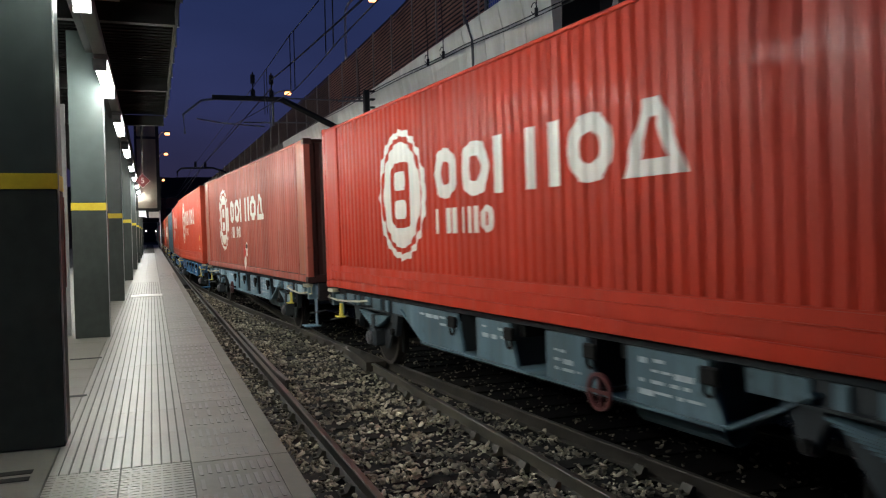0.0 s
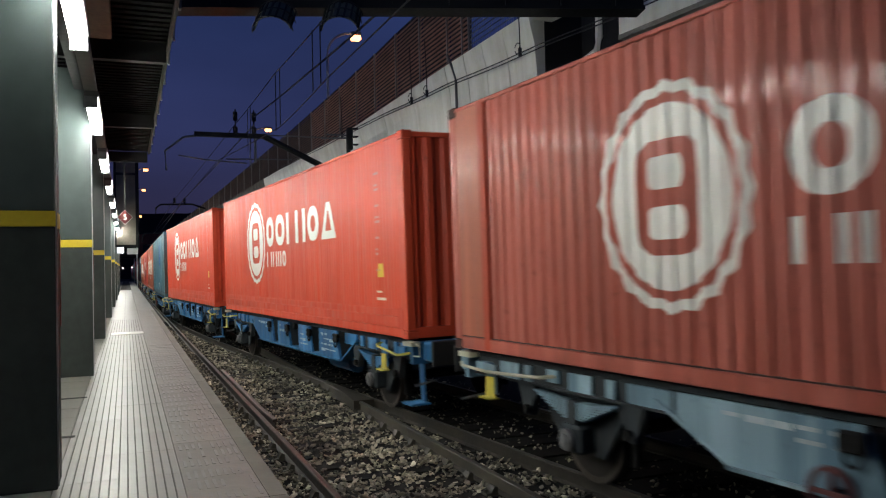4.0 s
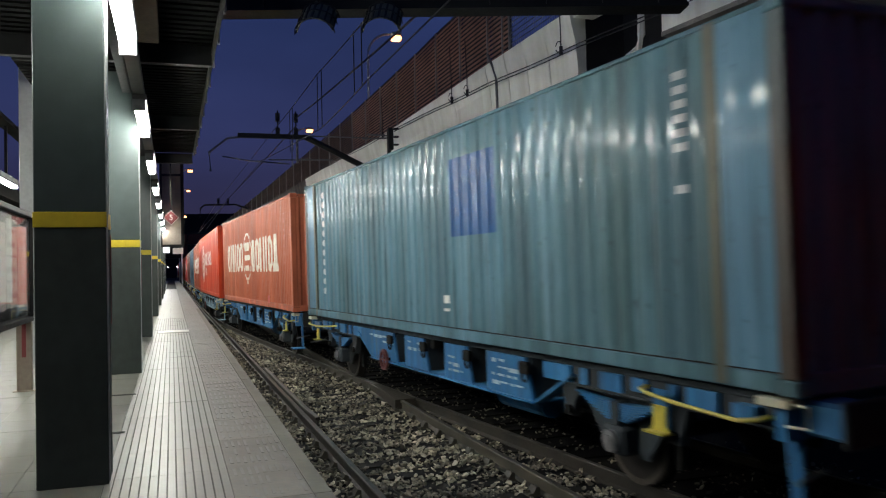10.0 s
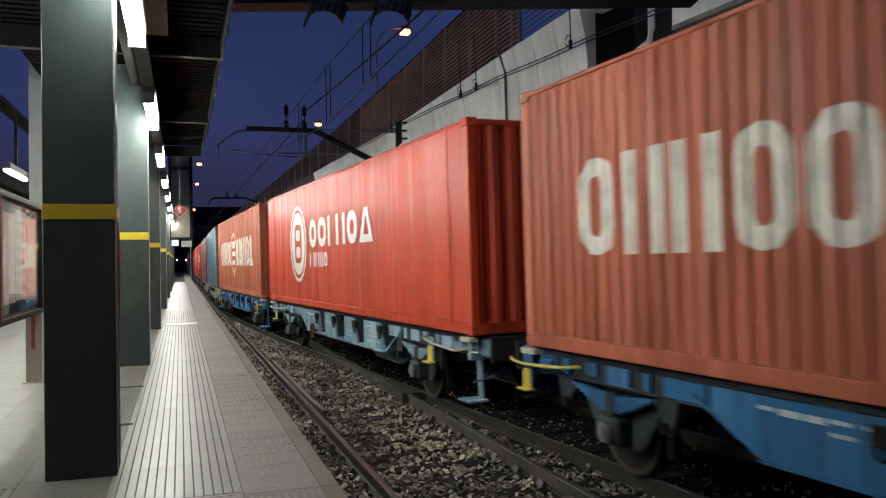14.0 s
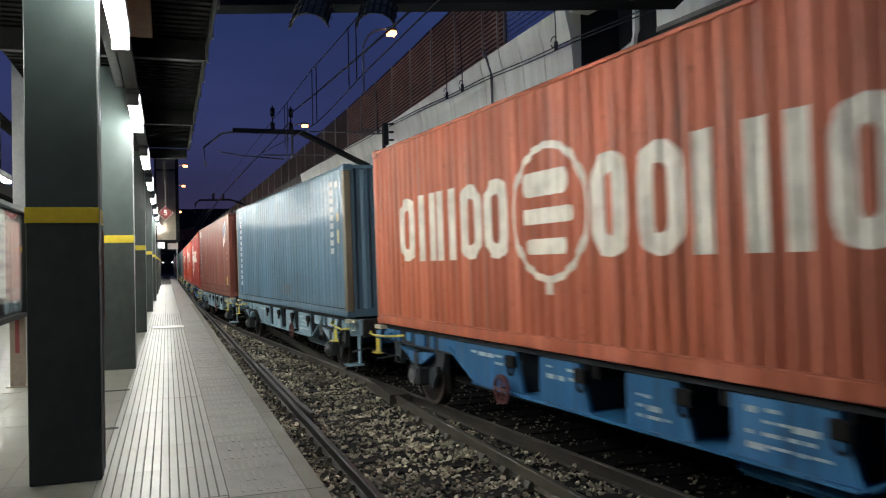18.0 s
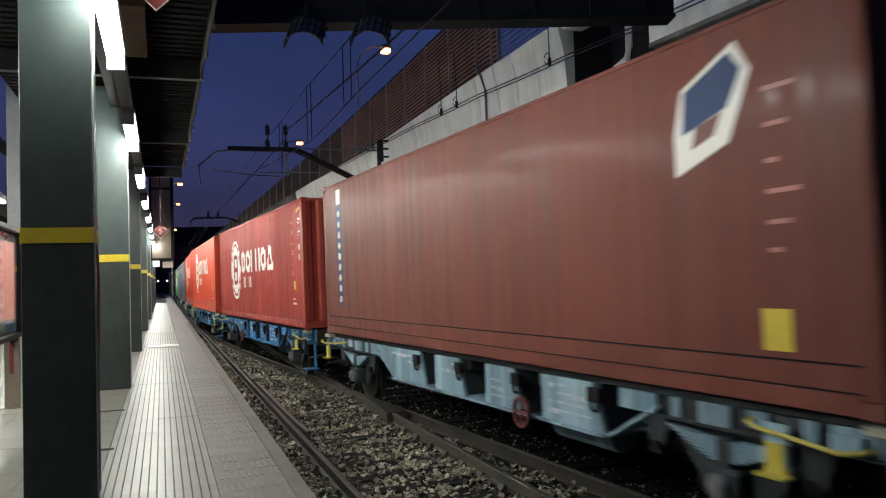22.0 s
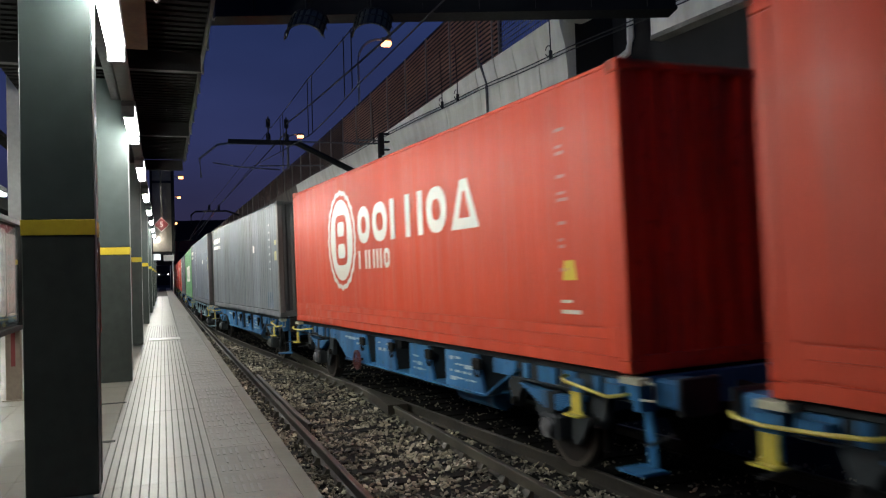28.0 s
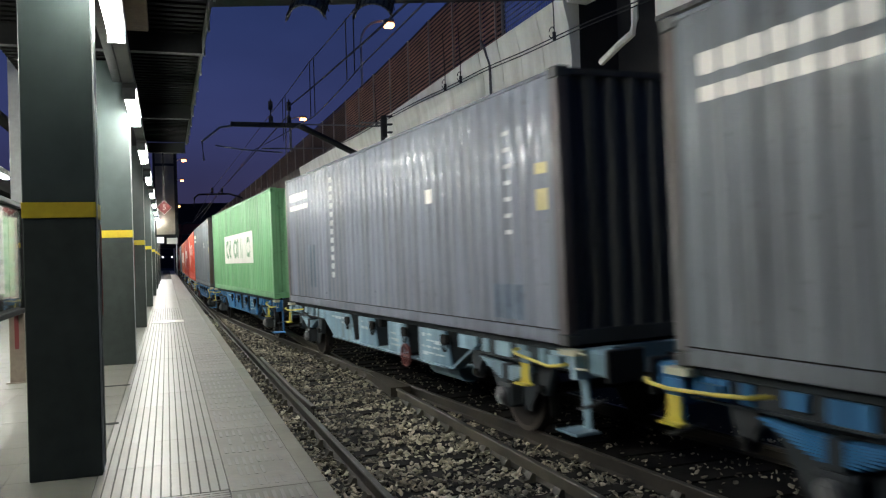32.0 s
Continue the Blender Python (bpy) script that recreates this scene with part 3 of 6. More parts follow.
def build_left_side():
    # glazed notice case parallel to the platform, with a pale tall post behind it
    c = root("notice_case", pose(-1.72, 9.4, 0), "glazed notice case with pale and pink posters on brown steel legs", "notice board")
    part("backing", boxes((-0.10, -0.03, -2.4, 1.55, 0.96, 2.25)), M_DARKSTEEL, c)
    part("glass", boxes((0.012, 0.018, -2.35, 1.50, 1.0, 2.2)), M_CLEAR, c, "shiny clear glass front").visible_shadow = False
    part("top_frame", boxes((-0.12, 0.04, -2.42, 1.58, 2.25, 2.31), bevel=0.006), M_GALV, c, "grey metal top rail")
    part("bottom_frame", boxes((-0.12, 0.04, -2.42, 1.58, 0.90, 0.96), bevel=0.006), M_DARKSTEEL, c)
    for y in (-2.42, 1.55):
        part("side_frame", boxes((-0.12, 0.04, y, y + 0.03, 0.961, 2.249)), M_DARKSTEEL, c)
    part("mullion", boxes((-0.02, 0.035, -1.0, -0.9, 0.961, 2.249)), M_REDTRIM, c, "brown-red upright bar")
    for i, (y0, y1, z0, z1, m) in enumerate(((-0.82, 0.05, 1.10, 2.10, M_PINKPAPER), (0.10, 0.78, 1.12, 2.16, M_PAPER), (0.84, 1.42, 1.10, 2.12, M_PINKPAPER), (-1.6, -1.06, 1.06, 2.15, M_PINKPAPER), (-2.3, -1.66, 1.06, 2.15, M_PAPER))):
        sheet = part("poster", boxes((-0.029, -0.024, y0, y1, z0, z1)), m, c, "printed paper poster")
        for q in range(6):
            za = z1 - 0.12 - q * (z1 - z0) / 7
            part("print_bar", boxes((-0.0238, -0.022, y0 + 0.04, y1 - 0.05 - 0.05 * ((q * 7 + i) % 3), za - 0.035 - 0.03 * (q % 2), za)), M_PAPER if m is M_PINKPAPER else M_PRINT, sheet)
    for y in (-2.2, 1.50):
        leg = part("leg", boxes((-0.15, 0.03, y - 0.05, y + 0.05, 0, 0.90), bevel=0.01), M_BOLLARD, c, "brown steel leg")
        part("red_stripe", boxes((-0.085, -0.035, y - 0.057, y - 0.0505, 0.44, 0.88)), M_SIGNRED, leg, "red reflective stripe")
        part("foot_plate", boxes((-0.19, 0.07, y - 0.09, y + 0.09, 0.0, 0.012)), M_BOLLARD, leg)
    w = root("white_board", pose(-1.08, 12.62, 0), "white lit board on a thin pale post beside a column", "board")
    part("panel", boxes((-0.12, 0.045, -0.04, 0.0, 1.10, 3.45), bevel=0.006), M_STRIP, w, "plain white panel")
    part("pole", boxes((0.05, 0.115, -0.05, 0.0, 0.0, 3.5)), M_FLANGE, w)
    # Filler block: the darkness behind the gap is put into its colour.
    part("box", boxes((-0.10, 0.045, -0.06, 0.0, 0.0, 1.08)), M_DARKSTEEL, w, "dark filler added for the darkness below the panel")
    p = root("steel_post", pose(-2.2, 14.0, 0), "pale grey painted steel post up to the canopy", "post")
    part("shaft", boxes((-0.105, 0.105, -0.08, 0.08, 0.0, 6.6), bevel=0.008), M_FLANGE, p)
    part("base_plate", boxes((-0.16, 0.16, -0.13, 0.13, 0.0, 0.015)), M_FLANGE, p)
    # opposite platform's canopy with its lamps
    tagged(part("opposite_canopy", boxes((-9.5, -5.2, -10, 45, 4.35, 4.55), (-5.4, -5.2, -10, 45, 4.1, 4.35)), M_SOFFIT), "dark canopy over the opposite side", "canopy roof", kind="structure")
    for i in range(8):
        f = root("platform_lamp", pose(-3.56, 5.26 + i * 4.94, 3.60), "lit fluorescent lamp on a bracket", "lamp", "lamps on the opposite side")
        part("diffuser", boxes((-0.07, 0.07, -1.07, 1.07, 0, 0.055), bevel=0.02), M_LAMP, f, "glowing white diffuser")
        part("housing", boxes((-0.08, 0.08, -1.1, 1.1, 0.056, 0.2)), M_TRUNK, f)
        part("hanger", boxes((-0.03, 0.03, -0.03, 0.03, 0.2, 1.36)), M_DARKSTEEL, f)
    bm = boxes((-3.7, -3.42, 4, 21.0, 4.95, 5.05))
    tagged(part("bracket_roof", bm, M_SOFFIT), "thin dark roof sheet", "canopy roof", kind="structure")
    tagged(part("rear_wall", boxes((-9.6, -9.3, -14, 140, -0.04, 4.6)), M_DARKSTEEL), "dark back wall of the station", "wall", kind="structure")


def build_sky_blocker():
    """Unseen dark block over platform and tracks behind, added to keep sky light out."""
    b = tagged(part("sky_blocker", boxes((-30, 30, -24, -20, 5.6, 16), (-30, -9.7, -24, -20, -1.0, 5.6), (13, 30, -24, -20, -1.0, 5.6)), M_DARKSTEEL), "unseen dark block over the tracks, added to keep sky light out", "building", kind="structure")
    return b


def sign_text(txt, size, parent, m, material, name="numeral"):
    cu = bpy.data.curves.new(name, "FONT")
    cu.body = txt
    cu.size = size
    cu.align_x, cu.align_y = "CENTER", "CENTER"
    cu.extrude = 0.002
    tmp = bpy.data.objects.new("tmp", cu)
    me = bpy.data.meshes.new_from_object(tmp)
    bpy.data.objects.remove(tmp)
    me.materials.clear()
    me.materials.append(material)
    ob = new(name, me)
    ob.parent = parent
    ob.matrix_basis = m
    return ob


def build_signs():
    for y, z, size in ((7.1, 4.275, 0.19), (20.9, 2.87, 0.175)):
        s = root("track_sign", pose(0.045, y, z), "red diamond sign with a white number five hung under the canopy", "sign", "track number signs")
        d = [(size, 0), (0, size), (-size, 0), (0, -size)]
        part("plate", prism(bmesh.new(), [(a * 1.06, b * 1.06) for a, b in d], "y", 0.0, 0.03), M_WHITE, s, "pale border plate")
        part("face", prism(bmesh.new(), d, "y", -0.006, -0.001), M_SIGNRED, s, "red diamond face")
        sign_text("5", size * 1.1, s, pose(0, -0.009, 0, 90), M_WHITE)
        part("hanger", boxes((-0.015, 0.015, 0.0, 0.02, size * 1.08, 1.62 if y > 10 else 0.232)), M_DARKSTEEL, s)
    # framed screen high over the far platform
    s = root("framed_screen", pose(0.1, 45, 2.9), "tall pale screen wall in a dark steel frame above the platform", "screen wall")
    part("frame", boxes((-0.62, -0.5, 0, 0.2, -0.1, 4.9), (0.45, 0.62, 0, 0.2, -0.1, 4.9), (-0.5, 0.45, 0, 0.2, -0.1, 0.03), (-0.5, 0.45, 0, 0.2, 3.72, 3.85), (-0.5, 0.45, 0, 0.2, 4.8, 4.9)), M_DARKSTEEL, s, "dark steel frame")
    part("lower_pane", boxes((-0.5, 0.45, 0.08, 0.12, 0.03, 3.72)), M_PANE, s, "dull pale pane")
    part("upper_pane", boxes((-0.5, 0.45, 0.08, 0.12, 3.85, 4.8)), M_PANE, s, "dull pale pane")
    # small far hanging signs and lights
    b = root("hanging_sign", pose(-0.25, 48, 2.55), "white lit hanging sign over the far platform", "sign")
    part("face", boxes((-0.25, 0.2, 0, 0.12, 0, 0.34)), M_SIGNLIT, b)
    part("rod", boxes((-0.23, -0.20, 0.02, 0.06, 0.34, 2.42)), M_DARKSTEEL, b)
    b = root("hanging_sign", pose(0.38, 45.1, 2.42), "pale hanging sign over the far platform", "sign")
    part("face", boxes((-0.27, 0.27, 0, 0.08, 0, 0.32)), M_WHITE, b)
    part("rail", boxes((-0.05, 0.05, 0.02, 0.06, 0.35, 0.40)), M_DARKSTEEL, b)
    tagged(part("far_shelter", boxes((-8.0, 1.6, 112, 116, 1.0 + 2.2, 9.0), (-8, -1.3, 112, 116, -0.04, 3.2)), M_DARKSTEEL), "dark station building across the far end", "building", kind="structure")
    for x in (-0.4, 0.75):
        g = root("far_lamp", pose(x, 111.8, 2.0), "small white lamp at the far end", "lamp")
        part("bulb", disc(bmesh.new(), "y", (0, 0), 0.065, 0, 0.1, 12), M_WHITELAMP, g)
        part("stem", boxes((-0.03, 0.03, 0.02, 0.5, 0.15, 1.25)), M_DARKSTEEL, g)


# ---- wall and fence on the far side of the track ----
def wall_x(y):
    return 9.43 - 0.085 * (y - 16.65)


def wall_m(y, z=0.0):
    """Pose on the wall's face: x away from the track, y along it."""
    return pose(wall_x(y), y, z, 0, 0, math.degrees(math.atan(0.085)))


def wall_top(y):
    """Height of the parapet's top, y along the wall from its corner."""
    return float(np.interp(y, (0.3, 4.9, 12.7, 18.4, 26.0, 62.0), (7.69, 7.41, 6.88, 6.69, 6.44, 5.0)))


def fence_top(y):
    return float(np.interp(y, (0.0, 6.6, 9.0, 11.0, 14.4, 20.0, 26.7, 38.0, 62.0), (10.2, 9.68, 9.45, 9.22, 8.9, 8.42, 7.91, 7.1, 5.6)))


def build_wall():
    """Concrete parapet in panels on a dark base, with an opening."""
    # The base's dark colour carries the shade behind the train.
    base = tagged(part("wall_base", boxes((0.25, 0.9, -60, -3.0, -1.0, 9.0), (0.33, 0.9, 0.05, 62, -1.0, 4.4)), M_DARKSTEEL), "retaining wall behind the train, shade put into its dark colour", "wall", kind="structure")
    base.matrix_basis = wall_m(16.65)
    prof = [(0.05, 5.6), (0.06, 6.2), (0.0, 6.9), (-0.12, 7.35), (-0.16, 7.62), (0.30, 7.62), (0.32, 5.6)]
    w = tagged(new("parapet_wall"), "pale concrete parapet of flared panels with drip stains", "wall", kind="structure")
    w.matrix_basis = wall_m(16.65)
    edges = [0.0, 1.28, 2.39, 3.45, 4.63] + [4.63 + 2.45 * (q + 1) for q in range(24)]
    for y, y_end in zip(edges, edges[1:]):
        ln = y_end - y
        drop = 7.68 - wall_top(y + ln / 2)
        d0, d1 = 7.68 - wall_top(y), 7.68 - wall_top(y + ln)
        bm = bmesh.new()
        prism(bm, [(a, b - drop) for a, b in prof], "y", y + 0.014, y + ln - 0.014)
        for v in bm.verts:
            v.co.z += drop - (d0 if v.co.y < y + ln / 2 else d1)
        part("panel", bm, M_CONC if y < 26 else M_DIMWALL, w, "" if y < 26 else "far panel, its missing light put into darker concrete")
    bm = bmesh.new()
    prism(bm, [(0.02, 3.0), (60, 2.0), (60, wall_top(60) - 2.06), (43, wall_top(43) - 2.06), (28, wall_top(28) - 2.06), (18, wall_top(18) - 2.06), (10, wall_top(10) - 2.06), (0.02, 5.6)], "x", 0.04, 0.25)
    part("lower_band", bm, M_CONC, w)
    # dark opening with a pale frame, and the next panel
    o = tagged(new("wall_opening"), "dark opening in the wall with a pale rounded frame", "opening", kind="structure")
    o.matrix_basis = wall_m(16.65)
    # Black sheets stand for the darkness inside the opening.
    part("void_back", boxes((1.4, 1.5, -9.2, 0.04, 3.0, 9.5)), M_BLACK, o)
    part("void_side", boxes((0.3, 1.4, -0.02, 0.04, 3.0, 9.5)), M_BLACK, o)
    part("sill", boxes((-0.06, 0.5, -3.4, -0.02, 7.46, 7.78)), M_CONC, o, "pale concrete lintel")
    bm = tubes([[(0.3, -0.85, 5.85), (0.3, -1.6, 6.1), (0.3, -2.05, 6.22), (0.3, -2.15, 6.5), (0.3, -2.15, 7.4), (0.3, -2.35, 7.75)]], 0.085, 6)
    part("frame_bar", bm, M_CONC, o, "pale rounded frame")
    part("next_panel", boxes((-0.03, 0.32, -9.2, -3.25, 6.22, 9.0)), M_CONC, o, "pale concrete panel")
    part("panel_edge", boxes((-0.05, 0.34, -9.2, -3.25, 6.12, 6.218)), M_COPING, o)


def build_fence():
    f = root("slatted_fence", wall_m(16.65), "tall dark brown slatted metal fence on the parapet", "fence")
    posts = [0.35, 3.47] + [4.83 + 1.96 * i for i in range(30)]
    for y in posts + [3.88]:
        part("post", boxes((0.03, 0.09, y - 0.025, y + 0.025, wall_top(y) - 0.05, fence_top(y))), M_POST, f, "grey steel post")
    for i, (a, b) in enumerate(zip(posts, posts[1:])):
        za, zb2 = wall_top(a), wall_top(b)
        ta, tb = fence_top(a) - za - 0.1, fence_top(b) - zb2 - 0.1

        def bar(bm, k0, k1, x0, x1):
            return prism(bm, [(a + 0.027, za + 0.06 + ta * k0), (b - 0.027, zb2 + 0.06 + tb * k0), (b - 0.027, zb2 + 0.06 + tb * k1), (a + 0.027, za + 0.06 + ta * k1)], "x", x0, x1)
        part("top_rail", bar(bmesh.new(), 0.985, 1.03, 0.095, 0.16), M_DARKSTEEL, f, "dark top rail")
        part("mid_rail", bar(bmesh.new(), 0.50, 0.53, 0.10, 0.15), M_DARKSTEEL, f)
        if i == 0:
            bm = bmesh.new()
            for q in range(16):
                bar(bm, q / 16, q / 16 + 0.012, 0.06, 0.072)
            for q in range(1, 26):
                y = a + (b - a) * q / 26
                box(bm, 0.073, 0.085, y - 0.006, y + 0.006, wall_top(y) + 0.05, fence_top(y) - 0.06)
            part("mesh_panel", bm, M_GALV, f, "grey wire mesh panel")
            continue
        bm = bmesh.new()
        for q in range(17):
            k0, k1 = q / 17 + 0.004, q / 17 + 0.030
            if i < 14:
                part("slat", bar(bmesh.new(), k0, k1, 0.06, 0.085), M_FENCE if i < 9 else M_DIMFENCE, f)
            else:
                bar(bm, k0, k1, 0.06, 0.085)
        if i < 14:
            bm.free()
        else:
            tagged(part("far_slats", bm, M_DIMFENCE, f), kind="stuff")
        # Added black sheet: darkness seen between the slats is put into it.
        if i > 0:
            part("gap_backing", bar(bmesh.new(), 0.0, 0.98, 0.17, 0.18), M_BLACK, f, "black sheet added behind the slats to darken the gaps")


def build_wall_cables():
    c = root("wall_cable", Matrix(), "pair of black cables strung along the wall", "cable")

    def pt(y, z, o=-0.3):
        return wall_m(y, z) @ Vector((o, 0, 0))

    def run(y):
        return float(np.interp(y, (6.0, 16.2, 20.7, 27.5, 42.0), (6.35, 6.60, 6.68, 6.68, 6.4)))
    for dz in (0.0, 0.085):
        part("cable", tubes([[pt(y, run(y) - 0.03 + dz + 0.012 * math.sin(y * 1.3)) for y in np.arange(4, 40, 0.8)]], 0.014, 6), M_WIRE, c)
    for y, top in ((16.85, 8.9), (22.2, 8.43), (23.35, 8.5), (30.0, 8.2)):
        lo = run(y)
        h = part("dropper", tubes([[pt(y, lo), pt(y, lo + 0.5), pt(y + 0.1, top)]], 0.014, 6), M_WIRE, c)
        loop = [pt(y + 0.11 + 0.13 * math.cos(a), lo + 0.2 + 0.13 * math.sin(a)) for a in np.linspace(0.3, 5.9, 14)]
        part("loop", tubes([loop], 0.013, 6), M_WIRE, h)
        part("clamp", tubes([[pt(y, lo - 0.03), pt(y, lo + 0.18)]], 0.045, 6), M_WIRE, h)
    part("drain_pipe", tubes([[pt(20.92, 7.62, -0.24), pt(20.80, 7.3, -0.16), pt(20.74, 6.9, -0.06), pt(20.76, 5.0, -0.02)]], 0.04, 8), M_GALV, c, "grey cable down the wall")


# ---- overhead line and lamps ----
def build_overhead():
    b = root("overhead_beam", pose(3.2, 12.3, 0, 0, 0, -17) @ pose(-3.2, 0, 0), "dark steel beam spanning the track overhead", "beam")
    part("girder", boxes((0.30, 8.6, 0, 0.32, 5.85, 6.28)), M_DARKSTEEL, b)
    part("flange", boxes((0.30, 8.6, -0.08, 0.40, 5.80, 5.848)), M_DARKSTEEL, b)
    for i in range(9):
        part("web_stiffener", boxes((0.5 + i * 0.95, 0.53 + i * 0.95, -0.06, -0.002, 5.849, 6.27)), M_DARKSTEEL, b)
    # curved slatted hoods hung below the beam
    for x in (2.30, 3.33):
        h = root("slatted_hood", pose(x, 12.25 - 0.3 * (x - 2.2), 5.66, 44, 0, -24) @ Matrix.Scale(0.84, 4), "dark curved slatted hood hung under the beam", "hood", "hoods under the beam")
        def arch(r, a0, a1, step, k=1.0):
            return [(r * math.cos(math.radians(a)), r * 0.85 * math.sin(math.radians(a)) - 0.28) for a in range(a0, a1 + (1 if step > 0 else -1), step)]
        part("shell", prism(bmesh.new(), arch(0.36, 5, 175, 10) + arch(0.345, 175, 5, -10), "y", -0.28, 0.34), M_HOOD, h, "olive curved shell")
        for a in range(10, 171, 20):
            part("slat", prism(bmesh.new(), arch(0.385, a, a + 6, 6) + arch(0.361, a + 6, a, -6), "y", -0.30, 0.35), M_DARKSTEEL, h)
        for y in (-0.29, 0.03, 0.33):
            part("hoop", prism(bmesh.new(), arch(0.40, 0, 180, 12) + arch(0.387, 180, 0, -12), "y", y - 0.015, y + 0.015), M_DARKSTEEL, h)
        part("hanger", tubes([[(0, 0.3, 0.0), (0, 0.42, 0.12), (0, 0.5, 0.2)]], 0.03), M_DARKSTEEL, h)
    # catenary portal
    g = root("catenary_gantry", pose(0, 32, 0), "dark steel catenary gantry over the tracks", "gantry")
    part("boom", boxes((2.6, 5.35, 0, 0.18, 6.76, 6.94)), M_DARKSTEEL, g)
    part("arm", tubes([[(2.9, 0.1, 6.82), (2.2, 0.1, 6.72), (1.5, 0.1, 6.15), (1.55, 0.1, 5.4)]], 0.045), M_GALV, g, "thin bent pipe")
    part("strut", tubes([[(5.3, 0.1, 6.86), (7.6, 0.1, 5.75), (8.4, 0.1, 5.4)]], 0.13, 6), M_DARKSTEEL, g, "sloping strut")
    part("mast", boxes((8.2, 8.45, 0, 0.25, -1.0, 5.6)), M_DARKSTEEL, g)
    part("cantilever", tubes([[(2.0, 0.1, 6.0), (3.0, 0.1, 5.85), (4.6, 0.1, 5.75)], [(3.8, 0.1, 5.9), (6.4, 0.1, 5.95)], [(5.3, 0.05, 6.9), (7.9, 0.05, 6.9)]], 0.03, 6), M_GALV, g)
    for x in (4.18, 4.91):
        part("lower_insulator", tubes([[(x, 0.1, 6.95), (x, 0.1, 7.2)]], 0.09), M_BLACK, g, "dark insulator")
        ins = part("upper_insulator", tubes([[(x, 0.1, 7.45), (x, 0.1, 7.8)]], 0.09), M_BLACK, g, "dark insulator")
        part("pin", tubes([[(x, 0.1, 6.9), (x, 0.1, 7.9)]], 0.03, 6), M_DARKSTEEL, ins)
    part("drop_tube", tubes([[(4.95, 0.1, 6.8), (4.95, 0.1, 5.8)]], 0.05), M_GALV, g)
    # further gantries
    for y, z, xa, xb in ((62, 6.4, 2.1, 4.7), (92, 5.6, 1.7, 5.4)):
        g = root("catenary_gantry", pose(0, y, 0), "distant dark catenary gantry", "gantry")
        part("boom", tubes([[(xa, 0.1, z - 0.9), (xa + 0.05, 0.1, z - 0.25), (xa + 0.35, 0.1, z), (xb, 0.1, z + 0.04), (xb + 3.0, 0.1, z - 1.0)]], 0.07), M_DARKSTEEL, g)
        part("mast", boxes((xb + 2.95, xb + 3.15, 0, 0.2, -1.0, z - 0.95)), M_DARKSTEEL, g)
        for x in (xa + 1.35, xa + 2.05):
            part("insulator", tubes([[(x, 0.1, z + 0.1), (x, 0.1, z + 0.5)]], 0.09), M_BLACK, g)
    # wires
    runs = (((3.55, -6, 6.0), (3.6, 13, 6.2), (3.6, 19.5, 6.42), (4.18, 32, 7.3)), ((4.9, -6, 6.4), (4.9, 13.6, 6.64), (4.9, 22.0, 7.02), (4.91, 32, 7.62)),
            ((3.6, -6, 5.1), (3.6, 14, 5.05), (3.6, 19, 4.97), (3.5, 32, 5.85)), ((4.18, 32, 7.3), (3.5, 62, 6.85), (3.1, 92, 6.1)),
            ((4.91, 32, 7.3), (4.15, 62, 6.85), (3.8, 92, 6.1)), ((3.5, 32, 5.85), (3.1, 62, 5.6), (2.85, 92, 5.6)))
    for run in runs:
        pts = []
        for p, q in zip(run, run[1:]):
            for i in range(6):
                k = i / 6
                pts.append(tuple(u + (v - u) * k - (0.10 * k * (1 - k) if n == 2 else 0) for n, (u, v) in enumerate(zip(p, q))))
        pts.append(run[-1])
        tagged(part("overhead_wire", tubes([pts], 0.028 if run[0][0] > 4.5 else 0.014, 5), M_WIRE), "thin black overhead line wire", "wire", "overhead wires")
    # droppers between the wires
    d = root("wire_droppers", Matrix(), "thin vertical dropper wires of the overhead line", "wire")
    for x, y, za, zb in ((3.6, 15.2, 5.05, 6.30), (3.6, 14.5, 5.04, 6.27), (3.6, 19.5, 4.97, 6.42), (3.6, 18.9, 4.97, 6.40), (3.9, 26.0, 5.4, 6.85), (3.95, 27.0, 5.5, 6.93)):
        part("dropper", tubes([[(x, y, za), (x, y, zb)]], 0.013, 5), M_WIRE, d)
    # signal on the far side
    s = root("track_signal", pose(7.5, 27, 0), "black signal head seen from behind on a bracket", "signal")
    part("head", boxes((-0.10, 0.10, -0.1, 0.12, 5.66, 6.46), bevel=0.03), M_BLACK, s)
    for z in (5.8, 6.08, 6.36):
        part("visor", boxes((0.06, 0.24, -0.3, -0.1, z, z + 0.05)), M_BLACK, s)
    part("bracket", tubes([[(-0.05, 0.1, 6.1), (-1.0, 0.1, 6.05)], [(-0.05, 0.1, 6.2), (-0.8, 0.1, 6.2)]], 0.03), M_GALV, s)
    part("post", boxes((-0.06, 0.06, 0.13, 0.25, -1.0, 6.2)), M_DARKSTEEL, s)


